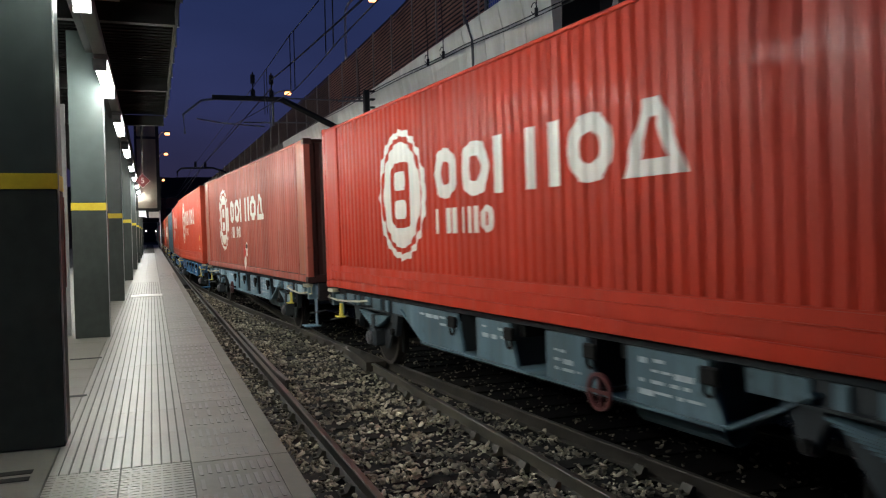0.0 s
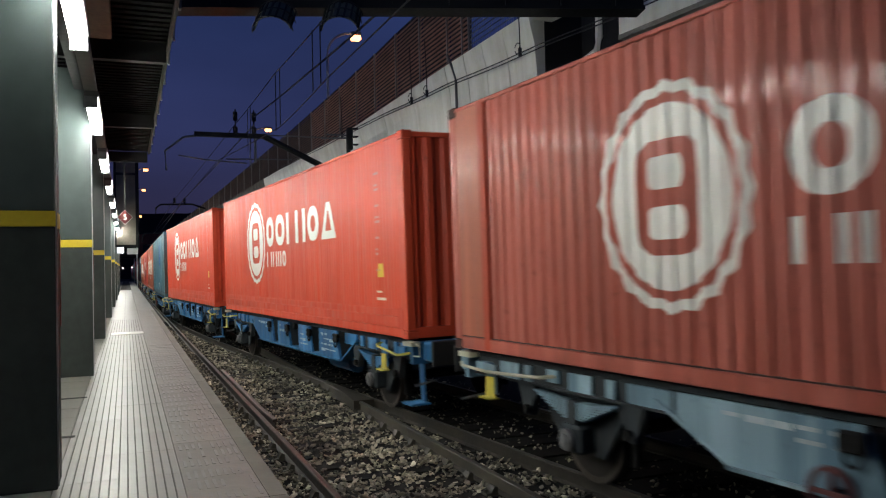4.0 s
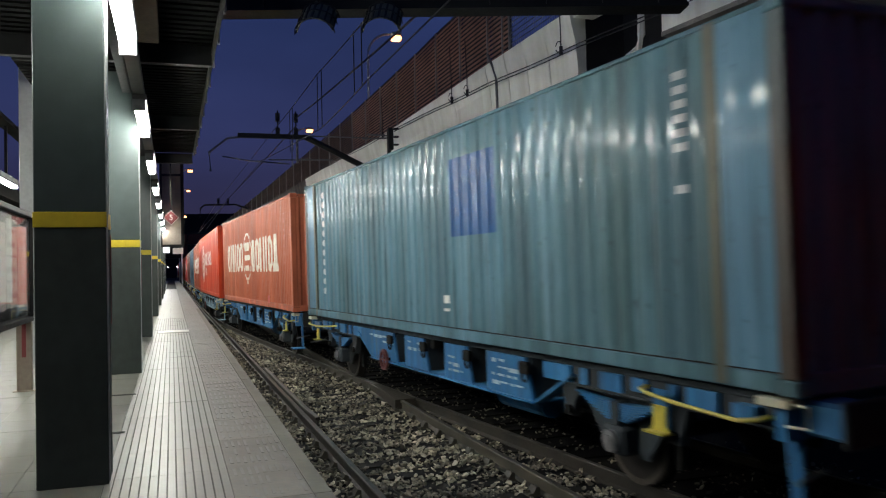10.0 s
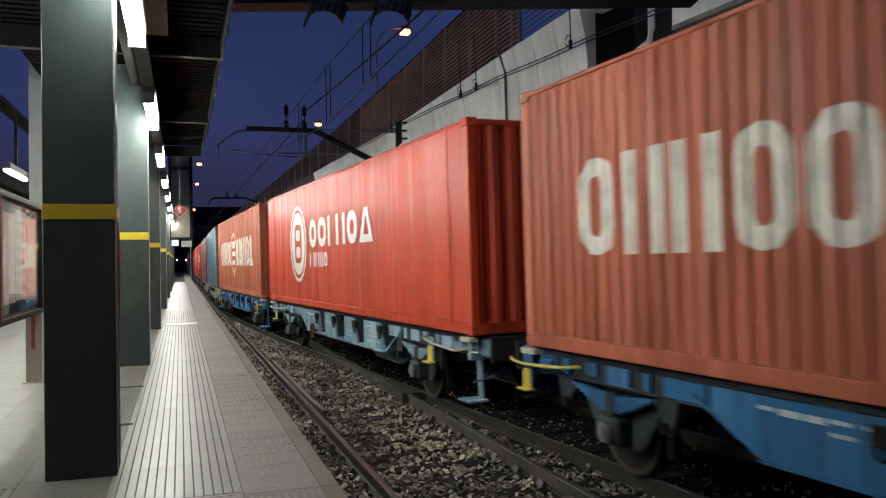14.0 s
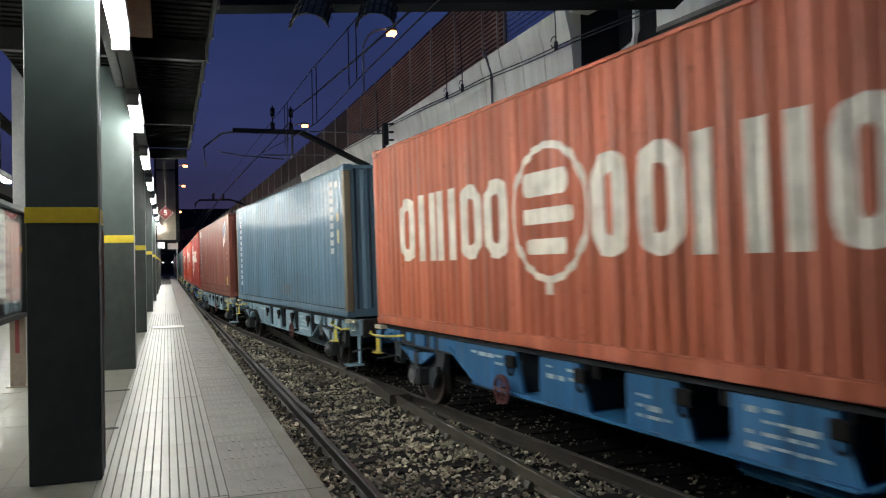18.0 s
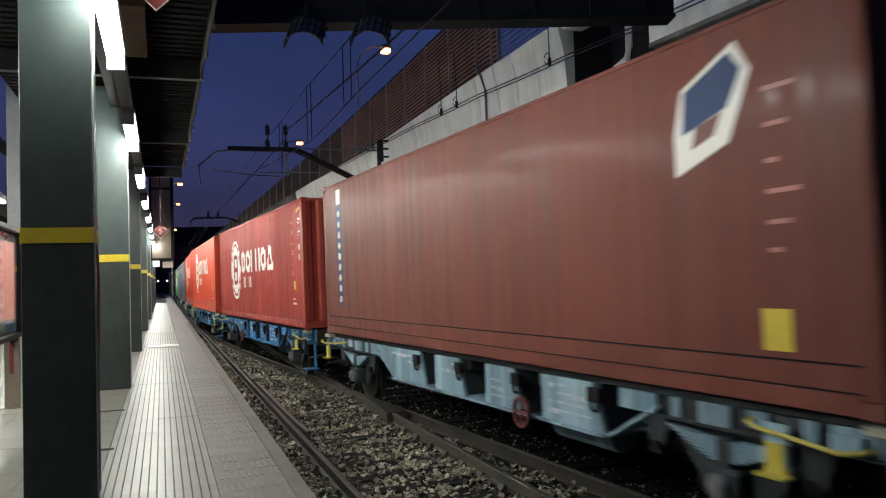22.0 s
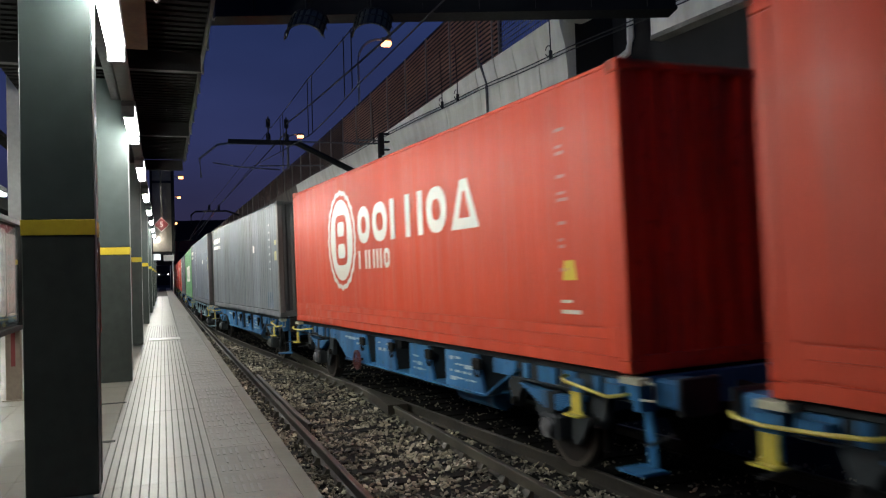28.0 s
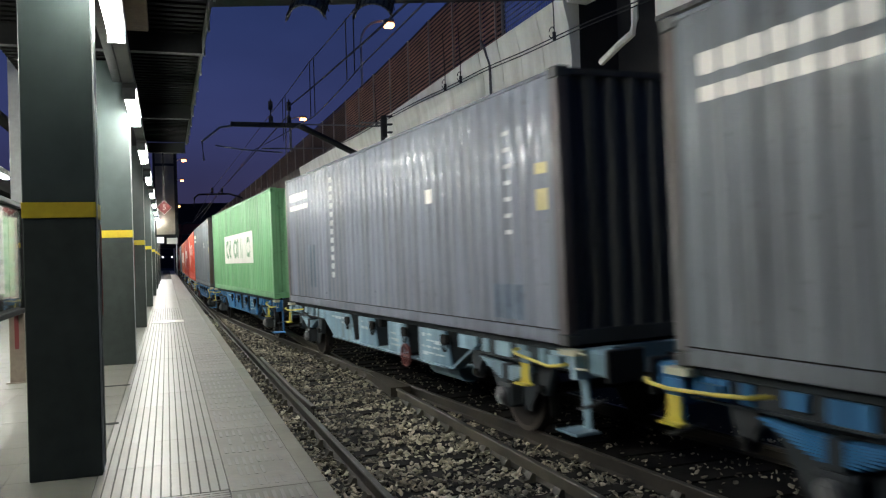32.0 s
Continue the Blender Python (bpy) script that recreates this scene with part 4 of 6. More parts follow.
def build_street_lamps():
    for x, y, z, r, arm in ((10.9, 38, 13.0, 0.30, 1.35), (12.1, 72, 14.0, 0.36, 1.5), (2.2, 93.2, 12.67, 0.34, 0.9), (2.45, 117.4, 12.72, 0.30, 0.9), (2.1, 125, 9.6, 0.2, 0.8)):
        s = root("street_lamp", pose(x, y, z), "tall street lamp glowing orange", "street lamp", "street lamps above the station")
        part("head", boxes((-r, r * 0.7, -0.2, 0.2, 0.04, 0.22), bevel=0.05), M_GALV, s)
        part("lens", boxes((-r * 0.9, r * 0.65, -0.2, 0.2, -0.20, 0.035), bevel=0.05), M_SODIUM, s, "glowing sodium lens")
        neck = [(-arm - 0.15 + (arm - 0.2) * (1 - math.cos(q)), 0, -1.0 + 1.12 * math.sin(q)) for q in np.linspace(0, math.pi / 2, 9)]
        part("pole", tubes([[(-arm - 0.15, 0, -8.0 if y < 80 else -13.6)] + neck], 0.06), M_FLANGE, s, "pale steel pole with a curved neck")


def build_backdrop():
    """Dark hill, roofs and viaduct far off."""
    bm = bmesh.new()
    rnd = random.Random(3)
    pts = [(-160, -3)]
    x = -160
    while x < 160:
        pts.append((x, 20.5 + 2 * math.sin(x * 0.05) + rnd.uniform(-1.5, 1.5)))
        x += rnd.uniform(4, 12)
    pts.append((160, -3))
    prism(bm, pts, "y", 300, 306)
    tagged(part("backdrop", bm, M_BLACK), "dark skyline far behind the station", "backdrop", kind="structure")
    tagged(part("far_bridge", boxes((0.5, 14, 118, 121, 5.2, 6.6), (12, 14, 118, 121, -1, 5.2), (1.7, 2.2, 118, 121, -1, 5.2)), M_REDTRIM), "dark red bridge across the far tracks", "bridge", kind="structure")


# ---- containers ----
CL, CW, CH = 12.192, 2.438, 2.896
FRAME = {"half": 6.096, "ds": 0.0, "dz": 0.0, "fold": (0.0, 1.0, 0, 0.0, 0.0), "sill": 0.2}  # where painted marks start on the container in hand


def paint(name, color, worn, rough=0.46, spec=0.25, grime=0.35, dent=0.25, pale=0.15, coat=0.0, fold=0.278):
    """Weathered paint on sheet steel: faded areas, run-down grime, pale scuffs, shallow dents."""
    m = bpy.data.materials.new(name)
    m.use_nodes = True
    n, l = m.node_tree.nodes, m.node_tree.links
    b = n["Principled BSDF"]
    co = n.new("ShaderNodeTexCoord")
    oi = n.new("ShaderNodeObjectInfo")
    sh = n.new("ShaderNodeMath")
    sh.operation = "MULTIPLY"
    sh.inputs[1].default_value = 40.0
    l.new(oi.outputs["Random"], sh.inputs[0])
    ad = n.new("ShaderNodeVectorMath")
    ad.operation = "ADD"
    l.new(co.outputs["Object"], ad.inputs[0])
    l.new(sh.outputs[0], ad.inputs[1])

    def noise(scale, size, detail=5):
        mp = n.new("ShaderNodeMapping")
        mp.inputs["Scale"].default_value = scale
        l.new(ad.outputs[0], mp.inputs[0])
        t = n.new("ShaderNodeTexNoise")
        t.inputs["Scale"].default_value = size
        t.inputs["Detail"].default_value = detail
        l.new(mp.outputs[0], t.inputs["Vector"])
        return t.outputs[0]

    def ramp(src, lo, hi, top=1.0):
        r = n.new("ShaderNodeMapRange")
        r.inputs["From Min"].default_value, r.inputs["From Max"].default_value = lo, hi
        r.inputs["To Max"].default_value = top
        l.new(src, r.inputs["Value"])
        return r.outputs[0]

    def blend(fac, a, col, kind="MIX"):
        x = n.new("ShaderNodeMixRGB")
        x.blend_type = kind
        l.new(fac, x.inputs[0])
        if isinstance(a, tuple):
            x.inputs[1].default_value = (*a, 1)
        else:
            l.new(a, x.inputs[1])
        x.inputs[2].default_value = (*col, 1)
        return x.outputs[0]

    fade = noise((1, 1, 0.5), 0.8)
    runs = noise((1, 5.5, 0.28), 1.3, 7)
    thin = noise((1, 16, 0.5), 1.6, 4)
    fine = noise((1, 1, 1), 9, 8)
    col = blend(ramp(fade, 0.36, 0.66), color, worn)
    light = tuple(min(0.8, c * 1.25 + 0.05) for c in color)
    col = blend(ramp(runs, 0.52, 0.75, pale * 2), col, light)
    broad = noise((1, 2.0, 0.10), 1.1, 3)
    col = blend(ramp(broad, 0.54, 0.70, pale * 2.4), col, light)
    col = blend(ramp(broad, 0.50, 0.34, grime * 0.8), col, tuple(c * 0.55 + k for c, k in zip(color, (0.012, 0.011, 0.010))))
    mud = tuple(c * 0.30 + k for c, k in zip(color, (0.022, 0.018, 0.013)))
    col = blend(ramp(runs, 0.46, 0.26, grime), col, mud)
    col = blend(ramp(thin, 0.62, 0.80, grime), col, mud)
    col = blend(ramp(fine, 0.62, 0.72, grime * 0.7), col, mud)
    l.new(col, b.inputs["Base Color"])
    l.new(ramp(fine, 0.3, 0.7), b.inputs["Roughness"])
    rr = n.new("ShaderNodeMapRange")
    rr.inputs["From Min"].default_value, rr.inputs["From Max"].default_value = 0.3, 0.7
    rr.inputs["To Min"].default_value, rr.inputs["To Max"].default_value = rough - 0.08, rough + 0.26
    l.new(runs, rr.inputs["Value"])
    l.new(rr.outputs[0], b.inputs["Roughness"])
    b.inputs["Specular IOR Level"].default_value = spec
    buckle = noise((1, 1.6, 0.9), 2.3, 1.5)
    b1 = n.new("ShaderNodeBump")
    b1.inputs["Strength"].default_value = dent
    b1.inputs["Distance"].default_value = 0.06
    l.new(buckle, b1.inputs["Height"])
    b2 = n.new("ShaderNodeBump")
    b2.inputs["Strength"].default_value = 0.06
    b2.inputs["Distance"].default_value = 0.01
    l.new(fine, b2.inputs["Height"])
    l.new(b1.outputs[0], b2.inputs["Normal"])
    l.new(b2.outputs[0], b.inputs["Normal"])
    if coat:
        b.inputs["Coat Weight"].default_value = coat
        b.inputs["Coat IOR"].default_value = 1.4
        l.new(ramp(fine, 0.10, 0.75, 0.19), b.inputs["Coat Roughness"])
        # each fold is slightly rounded, so that lamps show in it as upright gleams
        wv = n.new("ShaderNodeTexWave")
        wv.bands_direction = "Y"
        wv.inputs["Scale"].default_value = 0.314 / fold
        l.new(co.outputs["Object"], wv.inputs["Vector"])
        b3 = n.new("ShaderNodeBump")
        b3.inputs["Strength"].default_value = 1.0
        b3.inputs["Distance"].default_value = fold * 0.03
        l.new(wv.outputs["Fac"], b3.inputs["Height"])
        b4 = n.new("ShaderNodeBump")
        b4.inputs["Strength"].default_value = dent
        b4.inputs["Distance"].default_value = 0.03
        l.new(noise((1, 1.2, 0.8), 1.9, 1.0), b4.inputs["Height"])
        l.new(b3.outputs[0], b4.inputs["Normal"])
        l.new(b4.outputs[0], b.inputs["Coat Normal"])
    return m


def side_sheet(y0, y1, z0, z1, depth, pitch, x):
    """A wall of trapezoid folds that run upright; x is its outer face on the left side."""
    bm = bmesh.new()
    n = round((y1 - y0) / pitch)
    p = (y1 - y0) / n
    prof = []
    for i in range(n):
        a = y0 + i * p
        prof += [(a, x), (a + 0.36 * p, x), (a + 0.5 * p, x + depth), (a + 0.86 * p, x + depth)]
    prof.append((y1, x))
    lo = [bm.verts.new((xx, yy, z0)) for yy, xx in prof]
    hi = [bm.verts.new((xx, yy, z1)) for yy, xx in prof]
    for i in range(len(prof) - 1):
        bm.faces.new((lo[i], hi[i], hi[i + 1], lo[i + 1]))
    return bm


def end_sheet(z0, z1, depth, y, face):
    bm = bmesh.new()
    n = 8
    w = CW - 0.24
    prof = []
    for i in range(n):
        a = -w / 2 + i * w / n
        p = w / n
        prof += [(a, y), (a + 0.3 * p, y), (a + 0.5 * p, y - face * depth), (a + 0.8 * p, y - face * depth)]
    prof.append((w / 2, y))
    lo = [bm.verts.new((a, b, z0)) for a, b in prof]
    hi = [bm.verts.new((a, b, z1)) for a, b in prof]
    for i in range(len(prof) - 1):
        bm.faces.new((lo[i], hi[i], hi[i + 1], lo[i + 1]))
    return bm


def mark(c, name, polys, material, label="", rings=(), h=0.004):
    """Painted shapes that follow the folds of the left side: s from the far end, z above the floor."""
    far, up, x = FRAME["half"] - FRAME["ds"], FRAME["dz"], -CW / 2 - 0.0015
    bm = bmesh.new()
    for p in polys:
        bm.faces.new([bm.verts.new((x, far - s, z + up)) for s, z in p])
    for a, b in rings:
        k = len(a)
        va = [bm.verts.new((x, far - s, z + up)) for s, z in a]
        vb = [bm.verts.new((x, far - s, z + up)) for s, z in b]
        for i in range(k):
            bm.faces.new((va[i], va[(i + 1) % k], vb[(i + 1) % k], vb[i]))
    lo, hi = min(v.co.y for v in bm.verts), max(v.co.y for v in bm.verts)
    y0, p, n, d, base = FRAME["fold"]
    if d > 0.012 and min(v.co.z for v in bm.verts) >= FRAME["sill"]:
        for i in range(n):
            for q in (0.0, 0.36, 0.5, 0.86):
                y = y0 + (i + q) * p
                if lo < y < hi:
                    bmesh.ops.bisect_plane(bm, geom=[*bm.verts, *bm.edges, *bm.faces], plane_co=(0, y, 0), plane_no=(0, 1, 0))
        for v in bm.verts:
            f = ((v.co.y - y0) / p) % 1.0
            e = 0.0 if f < 0.36 else (f - 0.36) / 0.14 if f < 0.5 else 1.0 if f < 0.86 else (1 - f) / 0.14
            v.co.x = base + d * e - 0.002 - (h - 0.004)
    else:
        for v in bm.verts:
            v.co.x -= h - 0.004
    for f in bm.faces:
        f.normal_update()
        if f.normal.x > 0:
            f.normal_flip()
    return part(name, bm, material, c, label)


def rect(s0, s1, z0, z1):
    return [(s0, z0), (s1, z0), (s1, z1), (s0, z1)]


def rounded(s0, s1, z0, z1, r=0.35, n=4):
    out = []
    rr = min(s1 - s0, z1 - z0) * r
    for cs, cz, a0 in ((s1 - rr, z1 - rr, 0), (s0 + rr, z1 - rr, 90), (s0 + rr, z0 + rr, 180), (s1 - rr, z0 + rr, 270)):
        for i in range(n + 1):
            a = math.radians(a0 + 90 * i / n)
            out.append((cs + rr * math.cos(a), cz + rr * math.sin(a)))
    return out


def letter_block(kind, s0, s1, z0, z1, t):
    """A plain shape of a given size: (polys, rings)."""
    m = (s0 + s1) / 2
    if kind == "ring":
        return [], [(rounded(s0, s1, z0, z1, 0.45), rounded(s0 + t, s1 - t, z0 + t * 0.9, z1 - t * 0.9, 0.45))]
    if kind == "pair":
        return [rect(s0, s0 + t, z0, z1), rect(s1 - t, s1, z0, z1)], []
    if kind == "bar":
        return [rect(s0, s0 + t, z0, z1)], []
    if kind == "peak":
        h = z1 - z0
        return [], [([(s0, z0), (s1, z0), (m + t * 0.55, z1), (m - t * 0.55, z1)], [(s0 + t * 1.25, z0 + h * 0.22), (s1 - t * 1.25, z0 + h * 0.22), (m + t * 0.18, z1 - h * 0.24), (m - t * 0.18, z1 - h * 0.24)])]
    return [rect(s0, s1, z0, z1)], []


def word(c, name, kinds, s0, s1, z0, z1, t, material, widths=None, gap=0.12, label=""):
    w = widths or [1.0] * len(kinds)
    unit = (s1 - s0 - gap * (len(kinds) - 1)) / sum(w)
    s = s0
    for k, ww in zip(kinds, w):
        pl, rg = letter_block(k, s, s + unit * ww, z0, z1, t)
        mark(c, name, pl, material, label, rg)
        s += unit * ww + gap


def emblem_lines(c, material, body):
    """Oval badge: a scalloped rim round a pale oval with two dark windows."""
    cy, cz = 3.70, 1.50
    mark(c, "badge_rim", [], material, "white scalloped rim", [(oval(cy, cz, 0.86, 0.93, 80, 0.022, 20), oval(cy, cz, 0.77, 0.84, 80, 0.015, 20))])
    mark(c, "badge_oval", [], material, "white oval", [(oval(cy, cz, 0.69, 0.76, 40), rounded_loop(cy, cz, 0.36, 0.47, 40))])
    mark(c, "badge_window", [rounded(cy - 0.22, cy + 0.2, cz + 0.07, cz + 0.34), rounded(cy - 0.22, cy + 0.22, cz - 0.34, cz - 0.07)], material, "white windows", [])


def rounded_loop(cy, cz, ry, rz, n):
    """A boxy loop with as many points as an oval."""
    out = []
    for i in range(n):
        a = 2 * math.pi * i / n
        q = 1 / max(abs(math.cos(a)) ** 5 + abs(math.sin(a)) ** 5, 1e-6) ** 0.2
        out.append((cy + ry * q * math.cos(a), cz + rz * q * math.sin(a)))
    return out


def livery_lines(c, material, kind):
    badge, text, up = {"smooth": (-0.10, -0.30, 0.15), "ribbed": (-0.48, -0.63, 0.0)}.get(kind, (0.04, 0.02, 0.0))
    FRAME.update(ds=badge, dz=up)
    emblem_lines(c, material, None)
    FRAME.update(ds=text)
    word(c, "letter_shape", ("ring", "ring", "bar", "pair", "ring", "peak"), 4.90, 9.62, 1.38, 2.02, 0.19, material, (0.95, 1.05, 0.75, 1.0, 1.0, 1.2), 0.14)
    word(c, "small_letter_shape", ("bar", "bar", "pair", "pair", "ring"), 4.90, 6.45, 0.94, 1.26, 0.085, material, (0.8, 0.25, 1, 0.8, 0.85), 0.09)


def livery_group(c, material):
    word(c, "letter_shape", ("ring", "pair", "pair", "ring", "ring"), 1.15, 4.62, 1.02, 1.98, 0.20, material, None, 0.12)
    mark(c, "badge_rim", [], material, "worn pale badge ring", [(oval(5.48, 1.5, 0.78, 0.76, 40), oval(5.48, 1.5, 0.70, 0.68, 40))])
    mark(c, "badge_patch", [rounded(5.0, 5.9, 1.68, 1.95), rounded(4.95, 5.95, 1.38, 1.55), rounded(5.05, 5.85, 1.05, 1.22), rect(5.42, 5.52, 0.62, 0.74)], material, "worn pale badge blocks")
    word(c, "letter_shape", ("ring", "ring", "bar", "pair", "ring", "peak"), 6.30, 10.45, 1.0, 2.0, 0.22, material, (0.95, 1.05, 0.75, 1.0, 1.0, 1.2), 0.12)


def data_bars(c, material, s=11.2, z0=0.62, z1=2.6, rows=7, two=True):
    rnd = random.Random(int(s * 100) + rows)
    for i in range(rows):
        z = z0 + (z1 - z0) * i / rows
        w = rnd.uniform(0.10, 0.24)
        mark(c, "data_bar", [rect(s, s + w, z, z + 0.035)], material)
        if i % 2:
            mark(c, "data_bar", [rect(s, s + w * 0.8, z + 0.07, z + 0.10)], material)


def container(kind, color, worn, depth=0.029, pitch=0.278, deep_rail=False, livery=None, decal=None, extras=(), label="", rust=False, long=False, finish=None, panel=None, post=None, corner=None, shaded_ends=None, crease=False):
    body = paint("container_paint", color, worn, **(finish or {}))
    # Pink and grey kinds: shade on the end faces is put into darker paint.
    dark = paint("container_end_paint", shaded_ends or color, tuple(k * 0.7 for k in shaded_ends) if shaded_ends else worn, grime=0.9)
    edge = paint("container_post_paint", tuple(k * 0.55 + r for k, r in zip(color, (0.03, 0.018, 0.008))), (0.075, 0.042, 0.024), grime=0.8) if rust else body
    if corner:
        edge = paint("container_corner_paint", corner, (0.12, 0.075, 0.04), grime=0.8)
    flat = paint("end_panel_paint", panel, tuple(k * 0.8 for k in panel), **(finish or {})) if panel else body
    upright = paint("inner_post_paint", post, tuple(k * 0.6 for k in post), grime=0.8) if post else body
    c = new("shipping_container")
    tagged(c, label, "shipping container", "containers on the train")
    hw, hl = CW / 2, (13.716 if long else CL) / 2
    zb = 0.42 if deep_rail else 0.352 if crease else 0.17
    zt = CH - 0.065
    sl = 6.05 if long else hl - 0.16  # half length of the folded sheet
    inset = -hw + 0.006 + (0.0 if depth < 0.02 else 0.004)
    part("side_wall", side_sheet(-sl, sl, zb, zt, depth, pitch, inset), body, c)
    r = side_sheet(-hl + 0.16, hl - 0.16, zb, zt, depth, 0.56, inset)
    for v in r.verts:
        v.co.x = -v.co.x
    bmesh.ops.reverse_faces(r, faces=r.faces)
    part("side_wall", r, body, c)
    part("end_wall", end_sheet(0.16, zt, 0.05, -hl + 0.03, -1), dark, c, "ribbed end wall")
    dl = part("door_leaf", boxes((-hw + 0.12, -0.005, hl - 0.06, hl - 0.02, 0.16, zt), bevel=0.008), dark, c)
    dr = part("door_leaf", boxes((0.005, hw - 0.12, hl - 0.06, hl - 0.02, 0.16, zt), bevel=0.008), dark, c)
    for d, xs in ((dl, (-0.75, -0.3)), (dr, (0.3, 0.75))):
        for x in xs:
            part("lock_rod", tubes([[(x, hl - 0.01, 0.12), (x, hl - 0.01, zt)]], 0.017, 6), M_GALV, d)
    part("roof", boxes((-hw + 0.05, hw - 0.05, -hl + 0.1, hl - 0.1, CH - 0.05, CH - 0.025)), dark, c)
    part("floor", boxes((-hw + 0.05, hw - 0.05, -hl + 0.1, hl - 0.1, 0.10, 0.155)), M_UNDER, c)
    for s in (-1, 1):
        x0, x1 = sorted((s * hw, s * (hw - 0.06)))
        part("top_rail", boxes((x0, x1, -hl + 0.16, hl - 0.16, zt, CH - 0.02), bevel=0.008), body, c)
        if deep_rail:
            part("bottom_rail", boxes((x0, x1, -hl + 0.16, hl - 0.16, 0.012, 0.145), bevel=0.008), body, c)
            g0, g1 = sorted((s * (hw - 0.022), s * (hw - 0.06)))
            part("rail_groove", boxes((g0, g1, -hl + 0.16, hl - 0.16, 0.145, 0.42)), body, c)
            y0, y1 = sorted((s * (hw - 0.004), s * (hw - 0.0215)))
            part("lower_step", boxes((y0, y1, -hl + 0.34, hl - 0.34, 0.165, 0.288)), body, c)
            part("step_lip", boxes((*sorted((s * (hw + 0.004), s * (hw - 0.0215))), -hl + 0.34, hl - 0.34, 0.289, 0.305), bevel=0.003), body, c)
            part("upper_step", boxes((y0, y1, -hl + 0.34, hl - 0.34, 0.306, 0.402)), body, c)
            for e in (-1, 1):
                part("step_end", boxes((*sorted((s * (hw - 0.002), s * (hw - 0.0215))), *sorted((e * (hl - 0.339), e * (hl - 0.161))), 0.146, 0.42)), body, c)
        else:
            part("bottom_rail", boxes((x0, x1, -hl + 0.16, hl - 0.16, 0.012, 0.155), bevel=0.01), body, c)
            g0, g1 = sorted((s * (hw - 0.012), s * (hw - 0.05)))
            part("drip_gap", boxes((g0, g1, -hl + 0.16, hl - 0.16, 0.156, 0.169)), M_UNDER if crease or rust else dark, c, "dark recessed gap above the rail")
            if crease:
                part("lower_band", boxes((*sorted((s * (hw - 0.003), s * (hw - 0.05))), -hl + 0.16, hl - 0.16, 0.170, 0.334), bevel=0.004), body, c, "flat lower side band")
                part("band_gap", boxes((g0, g1, -hl + 0.16, hl - 0.16, 0.335, 0.351)), M_UNDER, c, "dark recessed crease above the band")
        for e in (-1, 1):
            y0, y1 = sorted((e * hl, e * (hl - 0.16)))
            a0, a1 = sorted((s * hw, s * (hw - 0.13)))
            part("corner_post", boxes((a0, a1, y0, y1, 0.12, CH - 0.12), bevel=0.012), edge, c)
            for z in (0.0, CH - 0.118):
                b0, b1 = sorted((s * (hw + 0.004), s * (hw - 0.162)))
                c0, c1 = sorted((e * (hl + 0.004), e * (hl - 0.178)))
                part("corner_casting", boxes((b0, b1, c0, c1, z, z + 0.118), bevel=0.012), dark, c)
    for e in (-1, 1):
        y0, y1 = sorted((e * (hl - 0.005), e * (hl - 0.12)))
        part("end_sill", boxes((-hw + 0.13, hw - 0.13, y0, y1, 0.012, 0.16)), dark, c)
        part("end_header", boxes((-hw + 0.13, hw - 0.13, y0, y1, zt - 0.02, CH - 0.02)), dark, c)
    if long:
        for e in (-1, 1):
            for q in (-1, 1):
                a0, a1 = sorted((q * (hw + 0.002), q * (hw - 0.07)))
                f0, f1 = sorted((q * (hw - 0.008), q * (hw - 0.03)))
                p0, p1 = sorted((e * 6.15, e * (hl - 0.16)))
                part("end_panel", boxes((f0, f1, p0, p1, zb, zt)), flat, c, "flat side panel beyond the inner post")
                part("inner_post", boxes((a0, a1, e * 6.096 - 0.09, e * 6.096 + 0.05, 0.02, CH - 0.03), bevel=0.008), upright, c)
    folds = round(2 * sl / pitch)
    FRAME.update(half=hl, ds=0.0, dz=0.0, fold=(-sl, 2 * sl / folds, folds, depth, inset), sill=zb)
    if livery:
        if livery is livery_lines:
            livery(c, decal, kind)
        else:
            livery(c, decal)
    FRAME.update(half=CL / 2, ds=0.0, dz=0.0)
    for fn in extras:
        fn(c)
    return c


def hazard(c):
    for s, z, m2 in ((6.55, 0.62, M_HAZ), (6.38, 0.26, M_WHITE)):
        mark(c, "hazard_plate", [[(s - 0.19, z), (s, z - 0.21), (s + 0.19, z), (s, z + 0.21)]], M_WHITE, "white diamond plate")
        mark(c, "hazard_mark", [[(s - 0.1, z + 0.02), (s + 0.1, z + 0.02), (s, z + 0.17)]], m2, h=0.006)
    mark(c, "red_plate", [[(6.05, 0.58), (6.24, 0.36), (6.42, 0.58), (6.24, 0.78)]], M_PATCHR, "red diamond plate")


def labels_red(c):
    data_bars(c, M_BARS_RED, 11.1, 0.95, 2.62, 7)
    mark(c, "yellow_label", [[(11.15, 0.86), (11.40, 0.86), (11.36, 1.06), (11.19, 1.06)]], M_LABELY)
    mark(c, "data_plate", [rect(11.1, 11.30, 0.63, 0.66)], M_CREAM)
    mark(c, "data_plate", [rect(11.1, 11.45, 0.52, 0.56)], M_CREAM)


def labels_corner(c):
    """Pale data blocks and plates near the end post."""
    for i, z in enumerate((1.98, 2.06, 2.14, 2.22, 2.34, 2.42)):
        mark(c, "data_bar", [rect(11.72, 11.80 + 0.05 * (i % 3), z, z + 0.045)], M_CREAM)
    mark(c, "data_plate", [rect(11.70, 11.86, 1.74, 1.88)], M_CREAM, "pale data plate")
    mark(c, "yellow_label", [rect(11.70, 11.86, 1.52, 1.66)], M_YDECAL)
    mark(c, "yellow_strip", [[(11.66, 2.60), (11.92, 2.66), (11.92, 2.72), (11.66, 2.66)]], M_LABELY)


